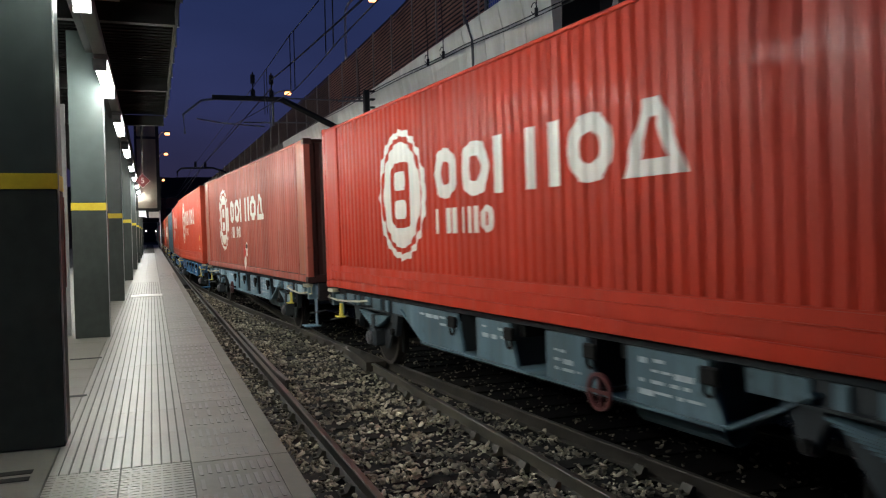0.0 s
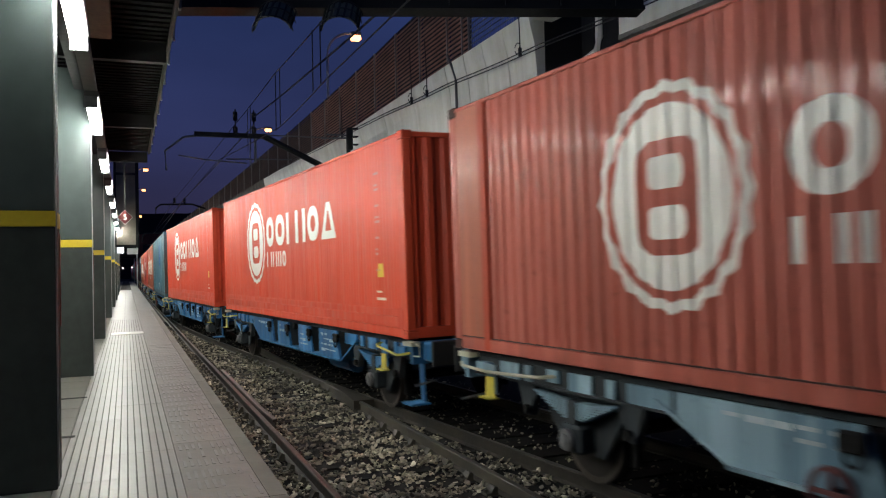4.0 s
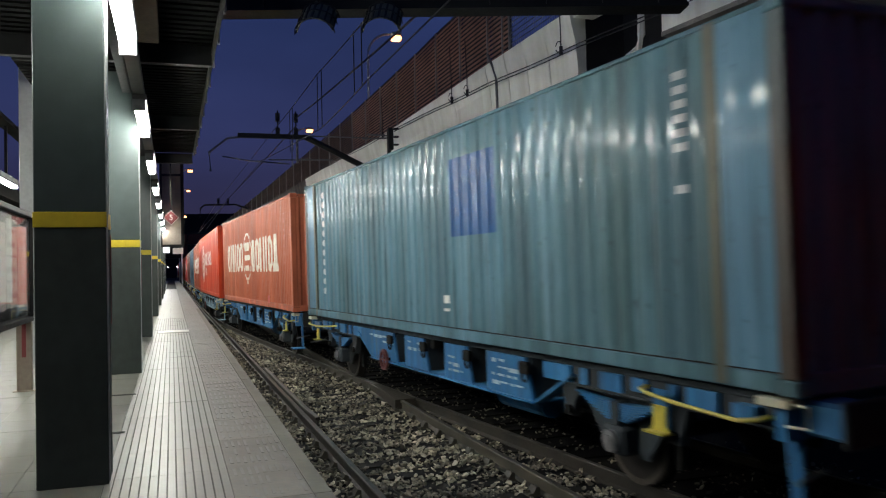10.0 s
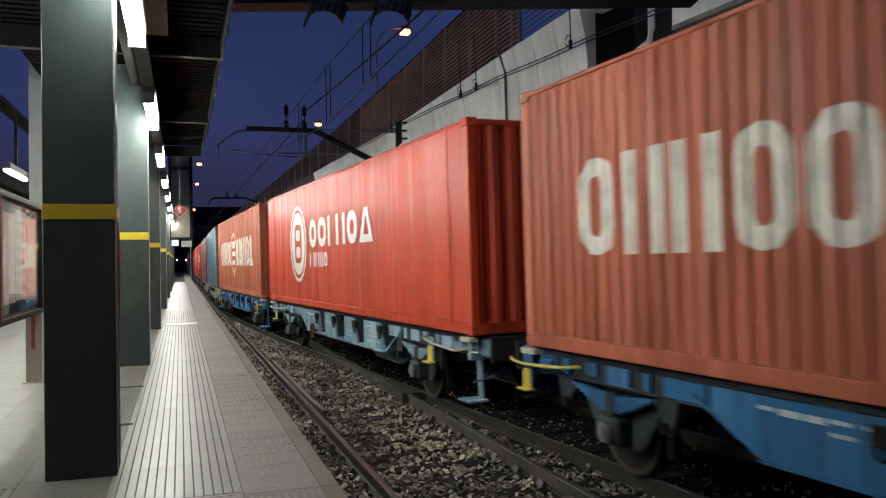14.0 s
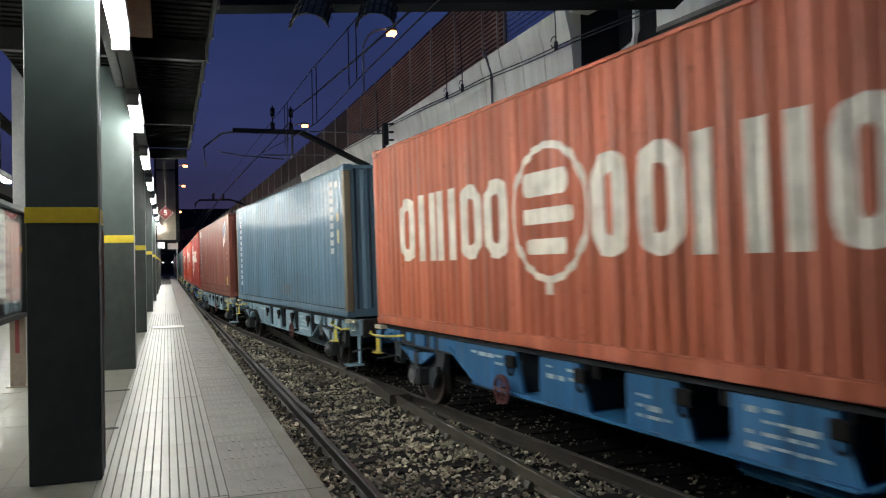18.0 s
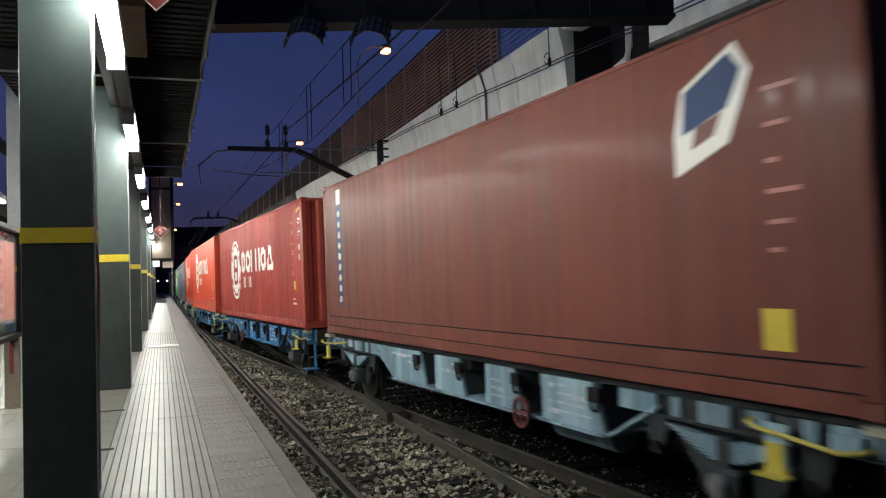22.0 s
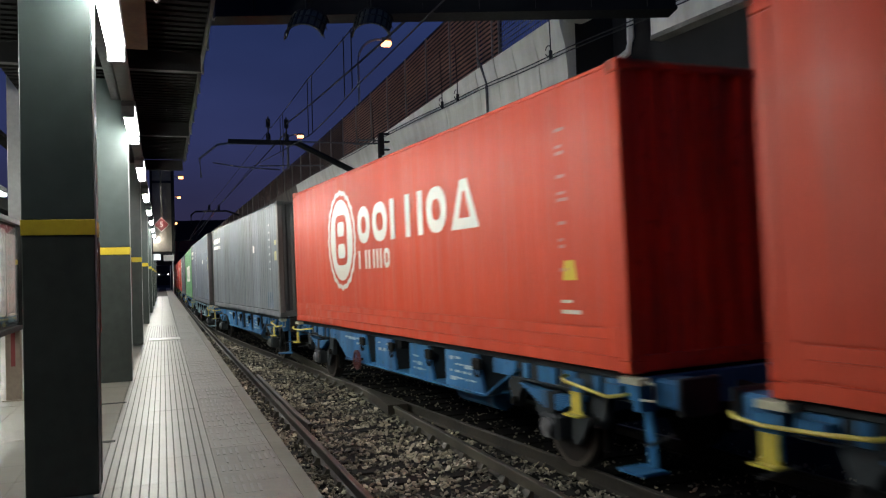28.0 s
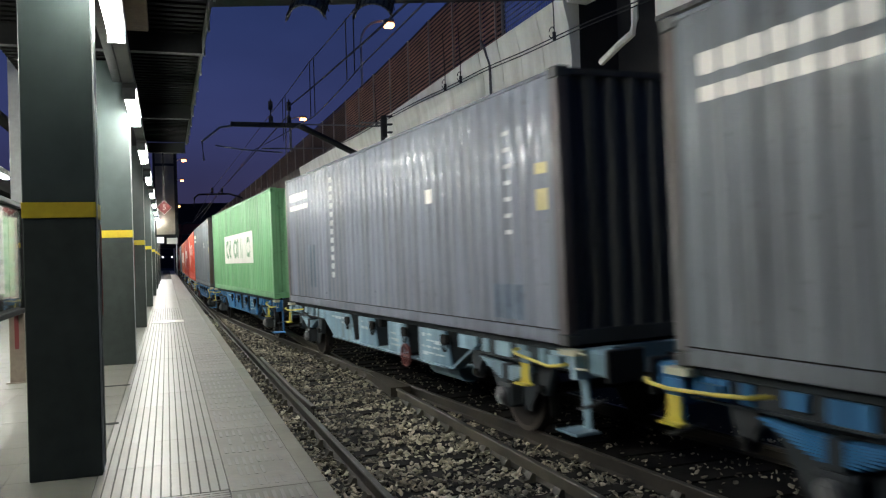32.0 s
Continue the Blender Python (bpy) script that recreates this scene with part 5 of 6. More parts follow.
def rusty_marks(c):
    data_bars(c, M_BARS_RED, 11.2, 1.2, 2.65, 7)


def labels_red_patch(c):
    mark(c, "red_patch", [rounded(8.9, 9.2, 0.12, 0.36)], M_PATCHR)
    data_bars(c, M_BARS_RED, 11.2, 1.2, 2.65, 7)


def blue_patch(c):
    mark(c, "repair_patch", [rect(7.15, 8.5, 1.4, 2.45)], M_PATCHB, "blue repainted patch")
    for i, z in enumerate((1.55, 1.9, 2.02, 2.14, 2.26, 2.38, 2.5)):
        mark(c, "data_bar", [rect(11.74, 11.90, z, z + 0.07)], M_GREYDECAL)
    mark(c, "white_label", [rect(6.86, 7.0, 0.49, 0.6)], M_WHITE)
    mark(c, "white_label", [rect(6.86, 7.0, 0.38, 0.42)], M_WHITE)
    for i in range(11):
        mark(c, "code_shape", [rounded(0.60, 0.73, 0.5 + i * 0.2, 0.63 + i * 0.2)], M_GREYDECAL)


def bluegrey_marks(c):
    mark(c, "blue_strip", [rect(0.60, 0.92, 0.20, 2.45)], M_STRIPB, "faded dark blue upright strip")
    mark(c, "strip_badge", [rect(0.62, 0.90, 2.56, 2.60)], M_GREYDECAL, "pale round badge", [(oval(0.76, 2.58, 0.19, 0.19, 24), oval(0.76, 2.58, 0.13, 0.13, 24))], h=0.006)
    for i in range(11):
        mark(c, "code_shape", [rounded(0.66, 0.87, 0.46 + i * 0.178, 0.58 + i * 0.178, 0.2)], M_GREYDECAL, h=0.006)
    for i in range(9):
        mark(c, "data_bar", [rect(11.16, 11.32, 1.22 + i * 0.165, 1.33 + i * 0.165)], M_GREYDECAL, "pale data block")
    for z0, z1 in ((1.42, 1.68), (1.84, 2.0)):
        mark(c, "yellow_label", [rect(11.58, 11.76, z0, z1)], M_YDECAL)
    mark(c, "data_bar", [rect(11.5, 11.74, 2.5, 2.62)], M_GREYDECAL)
    mark(c, "dark_patch", [rect(6.6, 7.5, 0.32, 0.58)], M_PATCHD, "dark repainted patch")


def brown_marks(c):
    mark(c, "blue_strip", [rect(0.88, 1.14, 0.55, 2.42)], M_LABELB, "dark blue upright strip")
    mark(c, "strip_head", [rect(0.88, 1.14, 2.45, 2.74)], M_WHITE, "white strip head")
    for i in range(9):
        mark(c, "code_shape", [rounded(0.94, 1.08, 0.62 + i * 0.2, 0.74 + i * 0.2)], M_CREAM, h=0.006)
    mark(c, "white_badge", [[(10.4, 1.75), (11.0, 1.95), (11.25, 2.45), (11.1, 2.70), (10.5, 2.45), (10.4, 2.1)]], M_WHITE, "white slanted badge")
    mark(c, "badge_bar", [[(10.5, 2.08), (11.0, 2.22), (11.16, 2.48), (11.04, 2.63), (10.54, 2.42)]], M_LABELB, "blue badge top", h=0.006)
    mark(c, "badge_notch", [[(10.6, 1.95), (10.85, 2.03), (10.95, 2.2), (10.65, 2.12)]], M_BROWNP, h=0.006)
    for i, z in enumerate((1.10, 1.30, 1.52, 1.74, 2.0, 2.26)):
        mark(c, "data_bar", [rect(11.34, 11.46 + 0.09 * (i % 3), z, z + 0.035)], M_BARS_RED)
    mark(c, "yellow_label", [rect(11.24, 11.5, 0.40, 0.70)], M_LABELY)
    for i in range(10):
        part("end_code", boxes((-0.95 + i * 0.17, -0.85 + i * 0.17, -CL / 2 - 0.012, -CL / 2 - 0.002, 2.28, 2.42)), M_CREAM, c, "pale code shape on the end wall")


def grey_marks(c):
    for z0, z1, a, b in ((2.33, 2.51, 0.42, 2.05), (2.12, 2.24, 0.42, 2.05)):
        u = a
        while u < b:
            mark(c, "word_bar", [rounded(u, min(b, u + 0.20), z0, z1, 0.2)], M_WHITE, "white lettering bar")
            u += 0.235
    mark(c, "blue_patch", [rect(10.6, 11.3, 0.22, 0.62)], M_PATCHB2, "faded blue patch")
    mark(c, "pale_patch", [rect(8.6, 8.8, 1.72, 1.92)], M_WHITE, "pale label")
    mark(c, "yellow_label", [rect(11.68, 11.9, 1.43, 1.66)], M_YDECAL)
    mark(c, "yellow_label", [rect(11.68, 11.9, 1.82, 1.94)], M_YDECAL)
    for i in range(7):
        mark(c, "data_bar", [rect(10.95, 11.12, 1.2 + i * 0.19, 1.25 + i * 0.19)], M_GREYDECAL)


def grey_codes(c):
    """An upright row of code shapes and two faded blue patches."""
    for i in range(12):
        mark(c, "code_shape", [rounded(3.72, 3.86, 0.62 + i * 0.17, 0.73 + i * 0.17, 0.2)], M_GREYDECAL)
    mark(c, "blue_patch", [rect(1.9, 2.5, 0.4, 1.3)], M_PATCHB2, "faded blue patch")


def green_marks(c):
    mark(c, "word_panel", [rect(3.2, 9.1, 0.95, 1.91)], M_WHITE, "white word panel")
    word(c, "panel_shape", ("ring", "bar", "ring", "pair", "pair", "ring"), 3.6, 8.7, 1.12, 1.75, 0.16, M_GREENP, None, 0.12)


M_STRIPB = mat("strip_blue", (0.035, 0.075, 0.15), 0.5, vary=0.3, spec=0.2)
M_GREYDECAL = mat("faded_code", (0.46, 0.48, 0.50), 0.5, vary=0.3)
M_YDECAL = mat("faded_yellow", (0.50, 0.44, 0.20), 0.5, vary=0.3)
M_BROWNP = mat("brown_notch", (0.16, 0.04, 0.03), 0.5)
M_BARS_RED = mat("faded_bars", (0.50, 0.19, 0.16), 0.5)
M_PATCHB = mat("patch_blue", (0.012, 0.082, 0.24), 0.4, spec=0.2)
M_PATCHB2 = mat("patch_faded_blue", (0.115, 0.15, 0.20), 0.45, vary=0.4, spec=0.2)
M_PATCHD = mat("patch_dark", (0.045, 0.08, 0.11), 0.5)
M_GREENP = mat("panel_green", (0.05, 0.26, 0.09), 0.5)

RED, RED2 = (0.52, 0.034, 0.010), (0.44, 0.032, 0.011)
SMOOTH, SMOOTH2 = (0.62, 0.070, 0.027), (0.55, 0.060, 0.025)
PINK, PINK2 = (0.43, 0.105, 0.072), (0.36, 0.088, 0.058)
ORANGE, ORANGE2 = (0.46, 0.125, 0.062), (0.33, 0.088, 0.045)
TEAL, TEAL2 = (0.088, 0.185, 0.240), (0.058, 0.112, 0.125)
BLUEG, BLUEG2 = (0.090, 0.168, 0.235), (0.070, 0.130, 0.182)
BROWN, BROWN2 = (0.185, 0.056, 0.040), (0.15, 0.048, 0.035)
GREY, GREY2 = (0.185, 0.208, 0.232), (0.145, 0.155, 0.168)
GREEN, GREEN2 = (0.17, 0.38, 0.19), (0.14, 0.31, 0.15)

# kind of container on each wagon, from the front of the train
CARGO = ("red", "pink", "smooth", "smooth", "teal", "orange", "bright", "rusty", "bluegrey", "brown", "ribbed", "smooth", "smooth", "grey", "coded", "green", "grey", "smooth", "ribbed", "orange", "grey", "ribbed")
WAGON = ("slate", "grey", "blue", "blue", "blue", "blue", "grey", "blue", "grey", "grey", "blue", "blue", "blue", "blue", "grey", "blue", "blue", "grey", "blue", "blue", "blue", "blue")
KINDS = {
    "red": dict(long=True, pitch=0.185, depth=0.024, finish=dict(grime=0.14, dent=0.15, pale=0.06, coat=0.08, fold=0.185), color=RED, worn=RED2, deep_rail=True, livery=livery_lines, decal=M_WHITE, label="bright red corrugated container with white badge and lettering shapes"),
    "pink": dict(long=True, shaded_ends=(0.055, 0.020, 0.017), panel=(0.42, 0.125, 0.070), post=(0.45, 0.062, 0.028), pitch=0.185, depth=0.024, color=PINK, worn=PINK2, finish=dict(grime=0.5, pale=0.25, coat=0.18, fold=0.185), livery=livery_lines, decal=M_WHITE, extras=(hazard,), label="faded pinkish red corrugated container with hazard diamonds"),
    "smooth": dict(finish=dict(coat=0.04, fold=0.12, rough=0.44, spec=0.34, grime=0.18, dent=0.12, pale=0.04), color=SMOOTH, worn=SMOOTH2, depth=0.006, pitch=0.12, deep_rail=True, livery=livery_lines, decal=M_WHITE, extras=(labels_red,), label="orange-red smooth-sided container with white badge and lettering shapes"),
    "teal": dict(long=True, panel=(0.085, 0.19, 0.28), post=(0.12, 0.125, 0.095), depth=0.02, color=TEAL, worn=TEAL2, finish=dict(rough=0.42, spec=0.10, grime=0.95, dent=0.28, pale=0.22, coat=0.26), extras=(blue_patch,), rust=True, label="weathered teal grey corrugated container with a blue patch"),
    "orange": dict(pitch=0.205, depth=0.026, color=ORANGE, worn=ORANGE2, finish=dict(grime=0.38, pale=0.28), livery=livery_group, decal=M_CREAM, extras=(labels_red_patch,), label="faded rust-orange corrugated container with worn cream lettering shapes"),
    "bright": dict(long=True, finish=dict(rough=0.36, spec=0.28, grime=0.15, dent=0.15, pale=0.05), color=(0.52, 0.050, 0.014), worn=(0.45, 0.043, 0.014), depth=0.010, pitch=0.9, livery=livery_lines, decal=M_WHITE, label="glossy bright red container with upright joints and a badge"),
    "bluegrey": dict(depth=0.015, color=BLUEG, worn=BLUEG2, finish=dict(rough=0.42, spec=0.12, grime=0.5, dent=0.25, pale=0.14, coat=0.30), extras=(bluegrey_marks,), rust=True, corner=(0.25, 0.225, 0.165), label="blue-grey corrugated container with white code marks"),
    "brown": dict(crease=True, color=BROWN, worn=BROWN2, depth=0.0015, pitch=0.3, finish=dict(rough=0.46, spec=0.14, grime=0.38, dent=0.12, pale=0.08, coat=0.05, fold=0.3), extras=(brown_marks,), label="dark reddish brown container with a blue upright strip"),
    "ribbed": dict(color=(0.37, 0.052, 0.038), worn=(0.32, 0.046, 0.034), depth=0.022, pitch=0.185, livery=livery_lines, decal=M_WHITE, extras=(labels_red, labels_corner), label="red finely ribbed container with white badge and lettering shapes"),
    "grey": dict(shaded_ends=(0.085, 0.09, 0.088), color=GREY, worn=GREY2, depth=0.015, finish=dict(rough=0.45, spec=0.12, grime=0.7, dent=0.25, pale=0.14, coat=0.20), extras=(grey_marks,), rust=True, label="dull grey container with rusty corner posts and white bars"),
    "green": dict(color=GREEN, worn=GREEN2, extras=(green_marks,), label="light green container with a white word panel"),
}
KINDS["rusty"] = {**KINDS["orange"], "extras": (rusty_marks,), "finish": dict(grime=0.6, pale=0.3), "label": "rust-streaked orange corrugated container with worn cream lettering shapes"}
KINDS["coded"] = {**KINDS["grey"], "extras": (grey_marks, grey_codes), "color": (0.170, 0.190, 0.235), "worn": (0.135, 0.145, 0.175), "label": "violet-grey container with an upright code row and blue patches"}
FLOOR_Z = 1.165  # height of the load above the rail


# ---- wagons ----
M_BLUEW = paint("wagon_blue", (0.024, 0.155, 0.345), (0.022, 0.09, 0.21), 0.42, 0.3, 0.9, 0.2, 0.38)
M_SLATEW = paint("wagon_slate", (0.105, 0.178, 0.215), (0.06, 0.105, 0.135), 0.45, 0.35, 0.9, 0.2, 0.25)
M_GREYW = paint("wagon_grey", (0.225, 0.335, 0.40), (0.115, 0.21, 0.285), 0.45, 0.35, 0.9, 0.2, 0.5)
# Running-gear grime; also paints the shade under the load and in bays.
M_GRIME_SHADE = paint("running_gear", (0.030, 0.040, 0.048), (0.022, 0.024, 0.025), 0.6, 0.3, 0.8, 0.1, 0.1)
M_LID = mat("axle_lid", (0.20, 0.20, 0.205), 0.5, 0.2, vary=0.35)
M_PALERAIL = mat("pale_handrail", (0.52, 0.50, 0.36), 0.5, vary=0.3)


def wheelset(w, y):
    """An axle with its two wheels; turns about its own middle."""
    a = part("wheelset", tubes([[(-1.0, 0, 0), (1.0, 0, 0)]], 0.075, 10), M_WHEEL, w, "axle with two steel wheels")
    a.location = (0, y, 0.46)
    for s in (-1, 1):
        x0, x1 = sorted((s * 0.77, s * 0.90))
        bm = disc(bmesh.new(), "x", (0, 0), 0.455, x0, x1, 32)
        disc(bm, "x", (0, 0), 0.485, *sorted((s * 0.755, s * 0.785)), 32)
        disc(bm, "x", (0, 0), 0.15, *sorted((s * 0.72, s * 0.96)), 16)
        part("wheel", bm, M_WHEEL, a)
        part("tread", ring(bmesh.new(), oval(0, 0, 0.460, 0.460, 32), oval(0, 0, 0.40, 0.40, 32), "x", *sorted((s * 0.90, s * 0.906))), M_TREAD, a, "bright worn rim")
        part("hub_bolt", tubes([[(s * 0.962, 0.08, 0.05), (s * 0.985, 0.08, 0.05)], [(s * 0.962, -0.08, 0.05), (s * 0.985, -0.08, 0.05)], [(s * 0.962, 0, -0.09), (s * 0.985, 0, -0.09)]], 0.02, 6), M_GALV, a)
    return a


def wagon(paint_m, tone, ext=0.0, rail_m=M_YRAIL, rail_tone="yellow", brake=4.45):
    """A two-axle flat wagon with deep side sills; its origin is at rail height."""
    w = new("container_wagon")
    tagged(w, f"{tone} two-axle container flat wagon with {rail_tone} handrails", "wagon", "wagons of the train")
    top = FLOOR_Z - 0.012
    for s in (-1, 1):
        ya = lambda v: CL / 2 - v

        def across(a, b):
            return sorted((s * a, s * b))
        # deep belly plate with slanted bays; y from the far end
        bays = ((3.30, 4.70), (5.15, 6.02), (6.70, 7.50), (8.02, 9.08))
        # Shade below the container is put into the flange's colour.
        sill = part("side_sill", boxes((*across(1.12, 1.06), -6.05 - ext, 6.05 + ext, top - 0.06, top), bevel=0.006), M_GRIME_SHADE, w, "top flange of the sill, darkened for shade under the load")
        web = prism(bmesh.new(), [(ya(2.7), top - 0.061), (ya(2.7), top - 0.16), (ya(3.5), top - 0.53), (ya(9.2), top - 0.53), (ya(9.95), top - 0.16), (ya(9.95), top - 0.061)], "x", *across(0.50, 0.52))
        part("web_plate", web, paint_m, sill, "deep set web plate")
        part("lower_flange", boxes((*across(0.50, 1.20), ya(9.18), ya(3.5), top - 0.565, top - 0.535)), paint_m, sill)
        for q0, q1 in ((2.7, 3.5), (9.95, 9.18)):
            part("slanted_flange", prism(bmesh.new(), [(ya(q0), top - 0.15), (ya(q1), top - 0.535), (ya(q1), top - 0.565), (ya(q0), top - 0.18)], "x", *across(0.98, 1.16)), paint_m, sill)
        for a, b in bays:
            low = 0.534
            pts = [(ya(a), top - 0.062), (ya(a), top - low), (ya(b + 0.09), top - low), (ya(b - 0.09), top - 0.062)]
            if a < 3.5:
                pts = [(ya(a - 0.35), top - 0.062), (ya(a - 0.35), top - 0.25), (ya(a + 0.2), top - low), (ya(b + 0.09), top - low), (ya(b - 0.09), top - 0.062)]
            part("bay_panel", prism(bmesh.new(), pts, "x", *across(1.13, 1.17)), paint_m, sill)
            # stiffener that closes the side of each bay; dark paint for recess shade
            for v in (a + 0.06, b - 0.02):
                part("bay_rib", boxes((*across(0.521, 1.129), ya(v + 0.02), ya(v), top - low, top - 0.07)), M_GRIME_SHADE, sill, "stiffener, recess shade put into its dark paint")
            if s < 0:
                rnd = random.Random(int(a * 10))
                bars = []
                for r in range(4 if a > 6 else 2):
                    u, z = a + 0.16, top - 0.13 - 0.09 * r
                    while u < b - 0.22:
                        d = rnd.uniform(0.06, 0.22)
                        if rnd.random() < 0.7:
                            bars.append((-1.1745, -1.171, ya(u + d), ya(u), z - rnd.choice((0.022, 0.03, 0.05)), z))
                        u += d + rnd.uniform(0.02, 0.10)
                for q in bars:
                    part("stencil_bar", boxes(q), M_BARS, sill)
        for v in (4.45, 5.9, 7.42, 8.95):
            lash = part("lashing_bracket", boxes((*across(1.171, 1.23), ya(v + 0.2), ya(v), top - 0.24, top - 0.10), bevel=0.015), M_UNDER, sill, "black lashing bracket")
            part("lashing_ring", ring(bmesh.new(), oval(ya(v + 0.1), top - 0.27, 0.07, 0.07, 14), oval(ya(v + 0.1), top - 0.27, 0.05, 0.05, 14), "x", *across(1.195, 1.215)), M_UNDER, lash)
        # end sills of lighter depth
        for e0, e1 in ((0.1 - ext, 2.9), (9.75, 12.1 + ext)):
            part("end_web", boxes((*across(1.06, 1.09), ya(e1), ya(e0), top - 0.24, top - 0.062)), M_GRIME_SHADE, sill, "dark end web")
            for u0, u1, d in ((0.12, 0.50, 0.26), (0.62, 0.74, 0.24), (1.05, 1.25, 0.20), (1.42, 1.78, 0.27), (2.0, 2.12, 0.24), (2.3, 2.85, 0.25)):
                v0, v1 = (u0, u1) if e0 < 3 else (12.192 - u1, 12.192 - u0)
                part("end_plate", boxes((*across(1.092, 1.13), ya(v1), ya(v0), top - d, top - 0.07), bevel=0.005), paint_m, sill)
            part("end_flange", boxes((*across(1.0, 1.15), ya(e1), ya(e0), top - 0.262, top - 0.242)), M_GRIME_SHADE, sill)
        for e in (-1, 1):
            y = e * 4.6
            g = part("axle_guard", prism(bmesh.new(), [(y - 0.75, top - 0.27), (y - 0.32, 0.30), (y - 0.18, 0.30), (y - 0.18, 0.62), (y + 0.18, 0.62), (y + 0.18, 0.30), (y + 0.32, 0.30), (y + 0.75, top - 0.27)], "x", *across(1.0, 1.025)), M_GRIME_SHADE, w)
            part("axle_box", boxes((*across(0.98, 1.20), y - 0.17, y + 0.17, 0.33, 0.60), bevel=0.03), M_GRIME_SHADE, g)
            part("box_lid", disc(bmesh.new(), "x", (y, 0.46), 0.105, *across(1.201, 1.245), 16), M_LID, g, "pale round axle box lid")
            part("lid_cap", disc(bmesh.new(), "x", (y, 0.46), 0.06, *across(1.2455, 1.27), 12), M_LID, g)
            bm = bmesh.new()
            for i in range(8):
                h, z = 0.66 - i * 0.07, 0.79 - i * 0.022
                prism(bm, [(y - h, z + 0.05 * (h / 0.66) ** 2), (y - h / 2, z + 0.012), (y, z), (y + h / 2, z + 0.012), (y + h, z + 0.05 * (h / 0.66) ** 2), (y + h, z + 0.018 + 0.05 * (h / 0.66) ** 2), (y + h / 2, z + 0.03), (y, z + 0.018), (y - h / 2, z + 0.03), (y - h, z + 0.018 + 0.05 * (h / 0.66) ** 2)], "x", *across(1.03, 1.15))
            part("leaf_spring", bm, paint_m, g, "stacked leaf spring")
            part("spring_buckle", boxes((*across(1.02, 1.165), y - 0.07, y + 0.07, 0.60, 0.83), bevel=0.01), M_GRIME_SHADE, g)
            for d in (-1, 1):
                c0 = y + d * 0.84
                part("spring_bracket", prism(bmesh.new(), [(c0 - 0.17, top - 0.263), (c0 - 0.05, 0.56), (c0 + 0.05, 0.56), (c0 + 0.17, top - 0.263)], "x", *across(1.03, 1.12)), M_GRIME_SHADE, g, "grimy tapered spring bracket")
                part("shackle", tubes([[(s * 1.09, y + d * 0.66, 0.84), (s * 1.09, y + d * 0.82, 0.66)]], 0.03, 6), M_GRIME_SHADE, g)
                part("bracket_pin", disc(bmesh.new(), "x", (y + d * 0.82, 0.63), 0.05, *across(1.121, 1.17), 10), M_UNDER, g)
                part("brake_block", boxes((*across(0.78, 0.88), y + d * 0.56 - 0.05, y + d * 0.56 + 0.05, 0.25, 0.72), bevel=0.015), M_UNDER, g)
        # corner handrails with their step plates
        for e in (-1, 1):
            y = e * (6.1 + ext)
            if e > 0:
                lag = 0.62 if ext else 0.0
                yp = y + 0.03 - lag
                pts = [(s * 1.21, y + 0.40 - lag * 0.5, top - 0.15), (s * 1.26, y + 0.30 - lag * 0.5, top - 0.17), (s * 1.26, yp + 0.02, top - 0.19), (s * 1.26, y - 0.45 - lag, top - 0.17), (s * 1.26, y - 0.85 - lag * 1.3, top - 0.14), (s * 1.13, y - 0.95 - lag * 1.3, top - 0.13)]
            else:
                yp = y + 0.92 + 0.7 * ext
                pts = [(s * 1.13, yp + 0.27, top - 0.12), (s * 1.22, yp + 0.24, top - 0.13), (s * 1.26, yp + 0.12, top - 0.15), (s * 1.26, yp - 0.3, top - 0.19), (s * 1.26, y + 0.34, top - 0.22), (s * 1.20, y + 0.20, top - 0.20), (s * 1.0, y + 0.12, top - 0.17)]
            hr = part("handrail", tubes([pts], 0.018, 8), rail_m, w, f"bent {rail_tone} handrail")
            plate = prism(bmesh.new(), [(yp - 0.085, top - 0.25), (yp - 0.085, top - 0.42), (yp - 0.12, top - 0.47), (yp + 0.12, top - 0.47), (yp + 0.085, top - 0.42), (yp + 0.085, top - 0.25)], "x", *across(1.205, 1.222))
            box(plate, *across(1.18, 1.30), yp - 0.125, yp + 0.125, top - 0.49, top - 0.471)
            part("step_plate", plate, M_YRAIL, hr, "yellow step plate")
            part("step_hanger", boxes((*across(1.19, 1.204), yp - 0.11, yp + 0.11, top - 0.44, top - 0.11), bevel=0.004), paint_m, w)
            part("corner_guide", boxes((*across(1.10, 1.235), y - e * 0.02 - 0.15, y - e * 0.02 + 0.15, top - 0.075, top - 0.012), bevel=0.006), M_PALERAIL, w, "pale cream locking flap under the corner")
            bf = part("buffer", boxes((*across(0.71, 1.04), *sorted((e * (6.161 + ext), e * (6.56 + ext))), 0.87, 1.13), bevel=0.03), paint_m, w, "short square buffer casing")
            part("buffer_head", boxes((*across(0.65, 1.10), *sorted((e * (6.561 + ext), e * (6.61 + ext))), 0.83, 1.17), bevel=0.015), M_BUFF, bf, "greasy steel buffer plate")
            part("end_bracket", boxes((*across(1.0, 1.19), y - e * 0.34 - 0.12, y - e * 0.34 + 0.12, top - 0.22, top - 0.112)), paint_m, w)
            if e < 0:
                part("foot_step", boxes((*across(0.98, 1.28), y - 0.16, y + 0.18, top - 0.87, top - 0.845)), paint_m, w, "low foot step")
                part("step_strut", prism(bmesh.new(), [(y - 0.06, top - 0.844), (y + 0.05, top - 0.844), (y + 0.10, top - 0.265), (y - 0.04, top - 0.265)], "x", *across(1.0, 1.03)), paint_m, w)
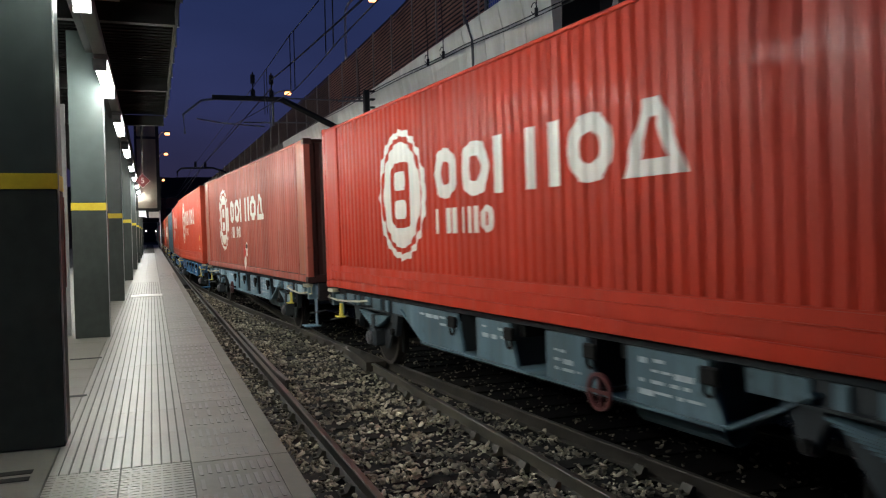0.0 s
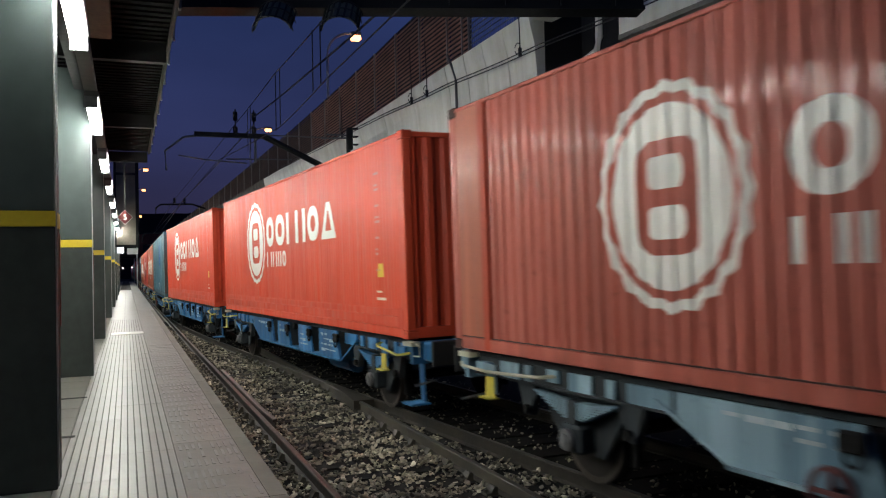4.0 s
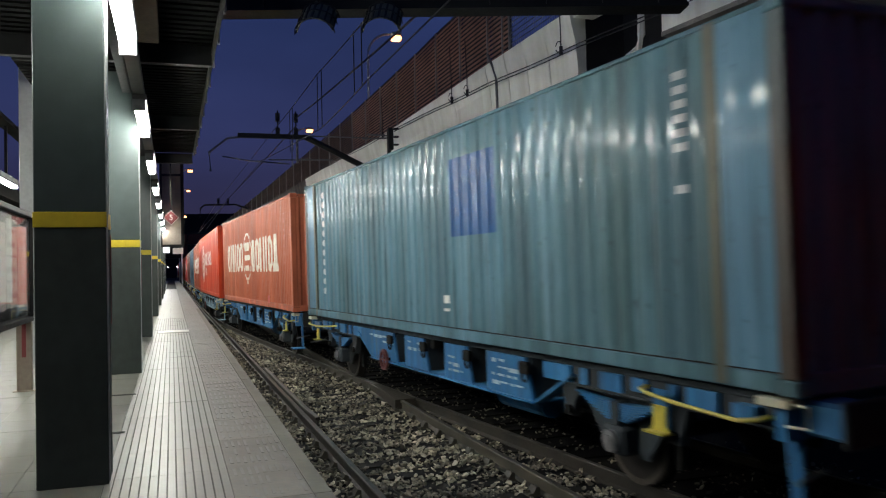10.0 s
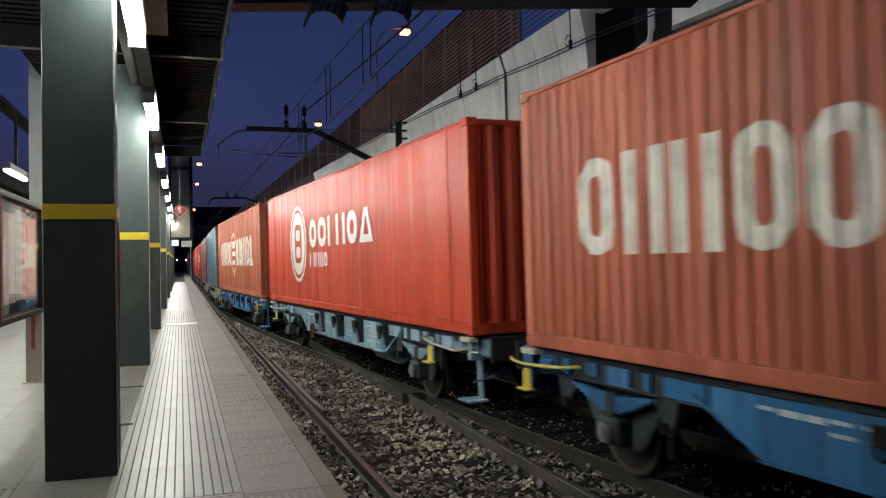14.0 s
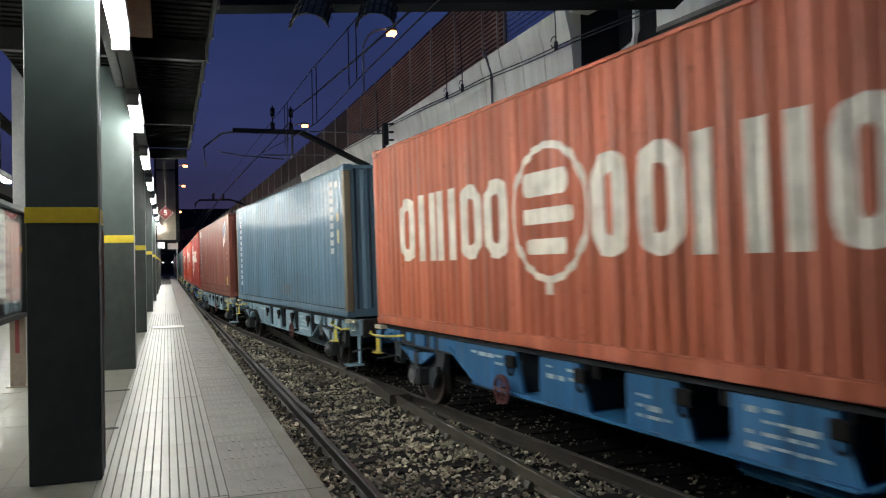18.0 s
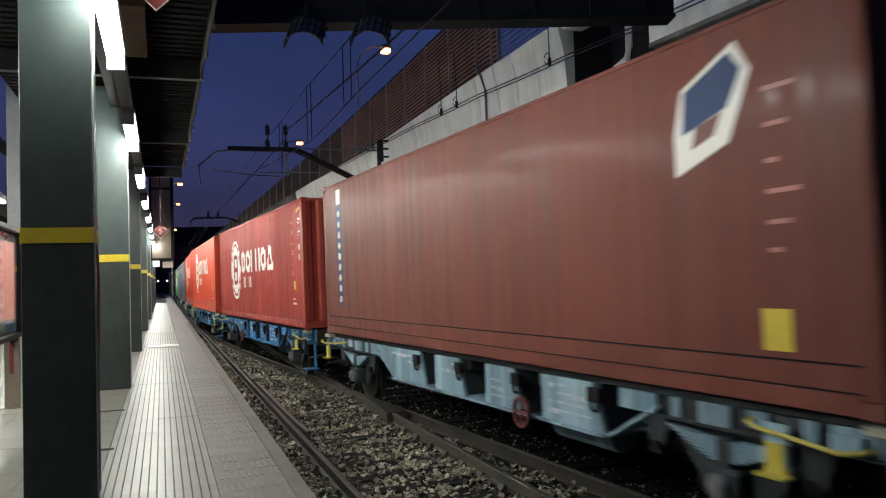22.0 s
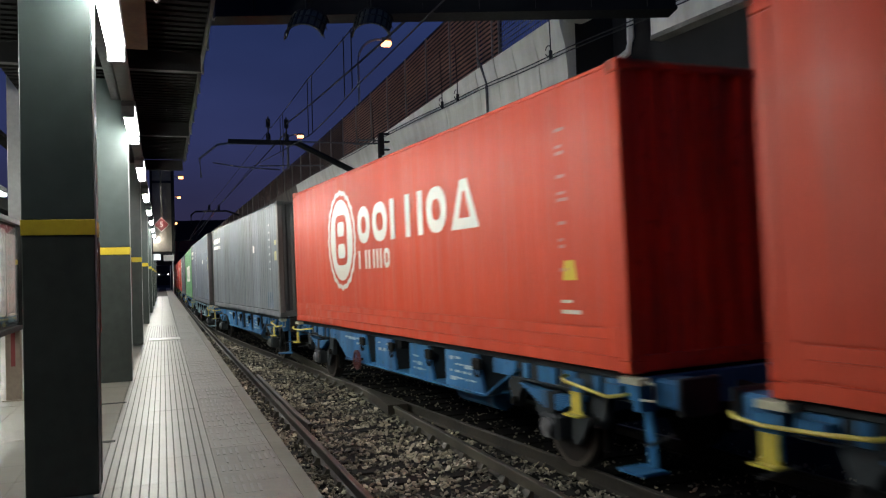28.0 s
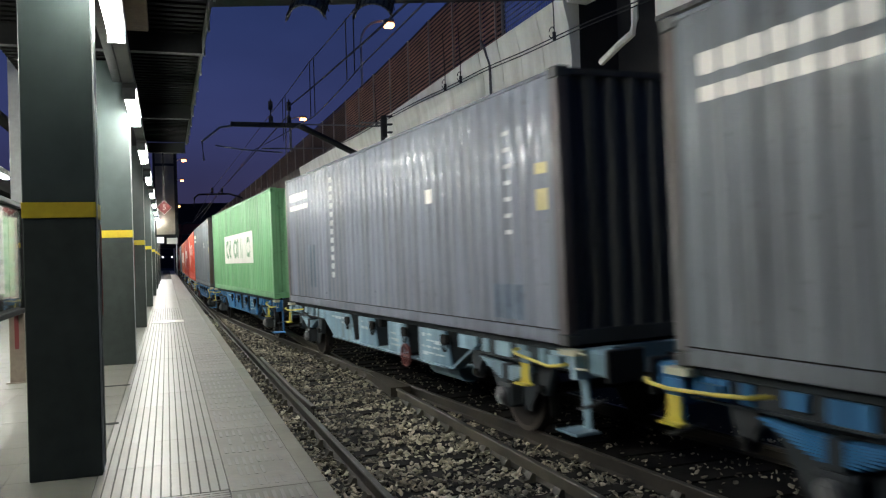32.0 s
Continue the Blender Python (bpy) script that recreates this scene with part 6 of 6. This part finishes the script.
                part("grab_loop", tubes([[(s * 1.17, y - 0.062, top - 0.04), (s * 1.17, y - 0.24, top - 0.05), (s * 1.17, y - 0.25, top - 0.20), (s * 1.17, y - 0.062, top - 0.21)]], 0.014, 6), M_PALERAIL, w, "pale bent grab loop")
    for e in (-1, 1):
        part("headstock", boxes((-1.18, 1.18, *sorted((e * (6.06 + ext), e * (6.16 + ext))), 0.83, top - 0.02)), paint_m, w)
        part("coupler", tubes([[(0, e * (6.16 + ext), 0.98), (0, e * (6.5 + ext), 0.95), (0, e * (6.75 + ext), 0.85)]], 0.045), M_UNDER, w)
        part("brake_hose", tubes([[(0.35, e * (6.16 + ext), 0.9), (0.35, e * (6.4 + ext), 0.62), (0.32, e * (6.7 + ext), 0.6)]], 0.025), M_UNDER, w)
        part("hand_lever", tubes([[(-0.85, e * (6.2 + ext), 0.6), (-1.2, e * (6.25 + ext), 0.55)]], 0.016), M_GALV, w)
        wheelset(w, e * 4.6)
    part("deck_beam", boxes((-0.25, 0.25, -6.05 - ext, 6.05 + ext, top - 0.35, top - 0.02)), M_UNDER, w, "central spine beam")
    for i in range(7):
        y = -5.4 + i * 1.8
        part("cross_member", boxes((-1.09, 1.09, y - 0.06, y + 0.06, top - 0.2, top - 0.03)), M_UNDER, w)
    for y in (-6.0 - ext, 6.0 + ext):
        for x in (-1.12, 1.12):
            part("twist_lock", boxes((x - 0.06, x + 0.06, y - 0.08, y + 0.08, top, FLOOR_Z - 0.002)), M_UNDER, w)
    if brake:
        yb, zb = CL / 2 - brake, top - 0.50
        bw = part("brake_wheel", ring(bmesh.new(), oval(yb, zb, 0.175, 0.175, 24), oval(yb, zb, 0.145, 0.145, 24), "x", -1.30, -1.26), M_BRAKE, w, "red hand brake wheel")
        part("brake_spoke", boxes((-1.29, -1.265, yb - 0.16, yb + 0.16, zb - 0.015, zb + 0.015), (-1.29, -1.265, yb - 0.015, yb + 0.015, zb - 0.16, zb + 0.16)), M_BRAKE, bw)
        part("brake_shaft", tubes([[(-1.28, yb, zb), (-0.2, yb, zb)]], 0.025), M_UNDER, bw)
    part("air_tank", tubes([[(-0.75, CL / 2 - 8.9, 0.50), (-0.75, CL / 2 - 7.8, 0.50)]], 0.17, 12), paint_m, w, "round air tank")
    part("brake_gear", boxes((-0.6, -0.45, -3.8, 3.6, 0.46, 0.50), (0.1, 0.18, -3.9, 3.9, 0.5, 0.56), (-0.4, 0.4, -0.5, 0.4, 0.55, 0.8)), M_UNDER, w)
    return w


def build_train():
    protos = {("blue", 0, 0): wagon(M_BLUEW, "blue", brake=0), ("blue", 0, 1): wagon(M_BLUEW, "blue"), ("grey", 0, 1): wagon(M_GREYW, "pale grey-blue", brake=7.75),
              ("blue", 1, 1): wagon(M_BLUEW, "blue", 0.55), ("grey", 1, 1): wagon(M_GREYW, "pale grey-blue", 0.55, M_PALERAIL, "pale cream"), ("slate", 1, 1): wagon(M_SLATEW, "slate blue", 0.55, M_PALERAIL, "pale cream", 7.75)}
    used, made, cars = set(), {}, []
    for k, (cargo, tone) in enumerate(zip(CARGO, WAGON)):
        m = car_pose(k, 0.0)
        tone = (tone, int(k in LONG), int(tone != "blue" or k in (4, 7, 10, 12, 16, 19)))
        if tone in used:
            w = copy_thing(protos[tone], m)
        else:
            w = protos[tone]
            used.add(tone)
            w.matrix_basis = m
        lift = m @ pose(0, 0, FLOOR_Z)
        if cargo in made:
            c = copy_thing(made[cargo], lift)
        else:
            c = made[cargo] = container(cargo, **KINDS[cargo])
            c.matrix_basis = lift
        cars.append((k, w, c))
    return cars


# ---- build ----
build_ground()
build_track()
platform = build_platform()
build_floor_fittings()
build_columns()
build_canopy()
build_lamps()
build_left_side()
build_sky_blocker()
build_signs()
build_wall()
build_fence()
build_wall_cables()
build_overhead()
build_street_lamps()
build_backdrop()
cars = build_train()
build_stones()
build_paving(platform)


def motions():
    """The train rolls past; wheels turn with it."""
    times = [i * 0.5 for i in range(65)]
    for k, w, c in cars:
        rows = [(t, car_pose(k, t)) for t in times]
        walk(w, rows)
        walk(c, [(t, m @ pose(0, 0, FLOOR_Z)) for t, m in rows])
    turn_times = [i * 0.1 for i in range(321)]
    s0 = float(np.polyval(TRAVEL, 0))
    for k, w, c in cars:
        for a in [o for o in w.children if o.name.startswith("wheelset")]:
            y = a.location.y
            walk(a, [(t, pose(0, y, 0.46) @ Matrix.Rotation((float(np.polyval(TRAVEL, t)) - s0) / -0.46 * -1.0, 4, "X").inverted()) for t in turn_times])


motions()
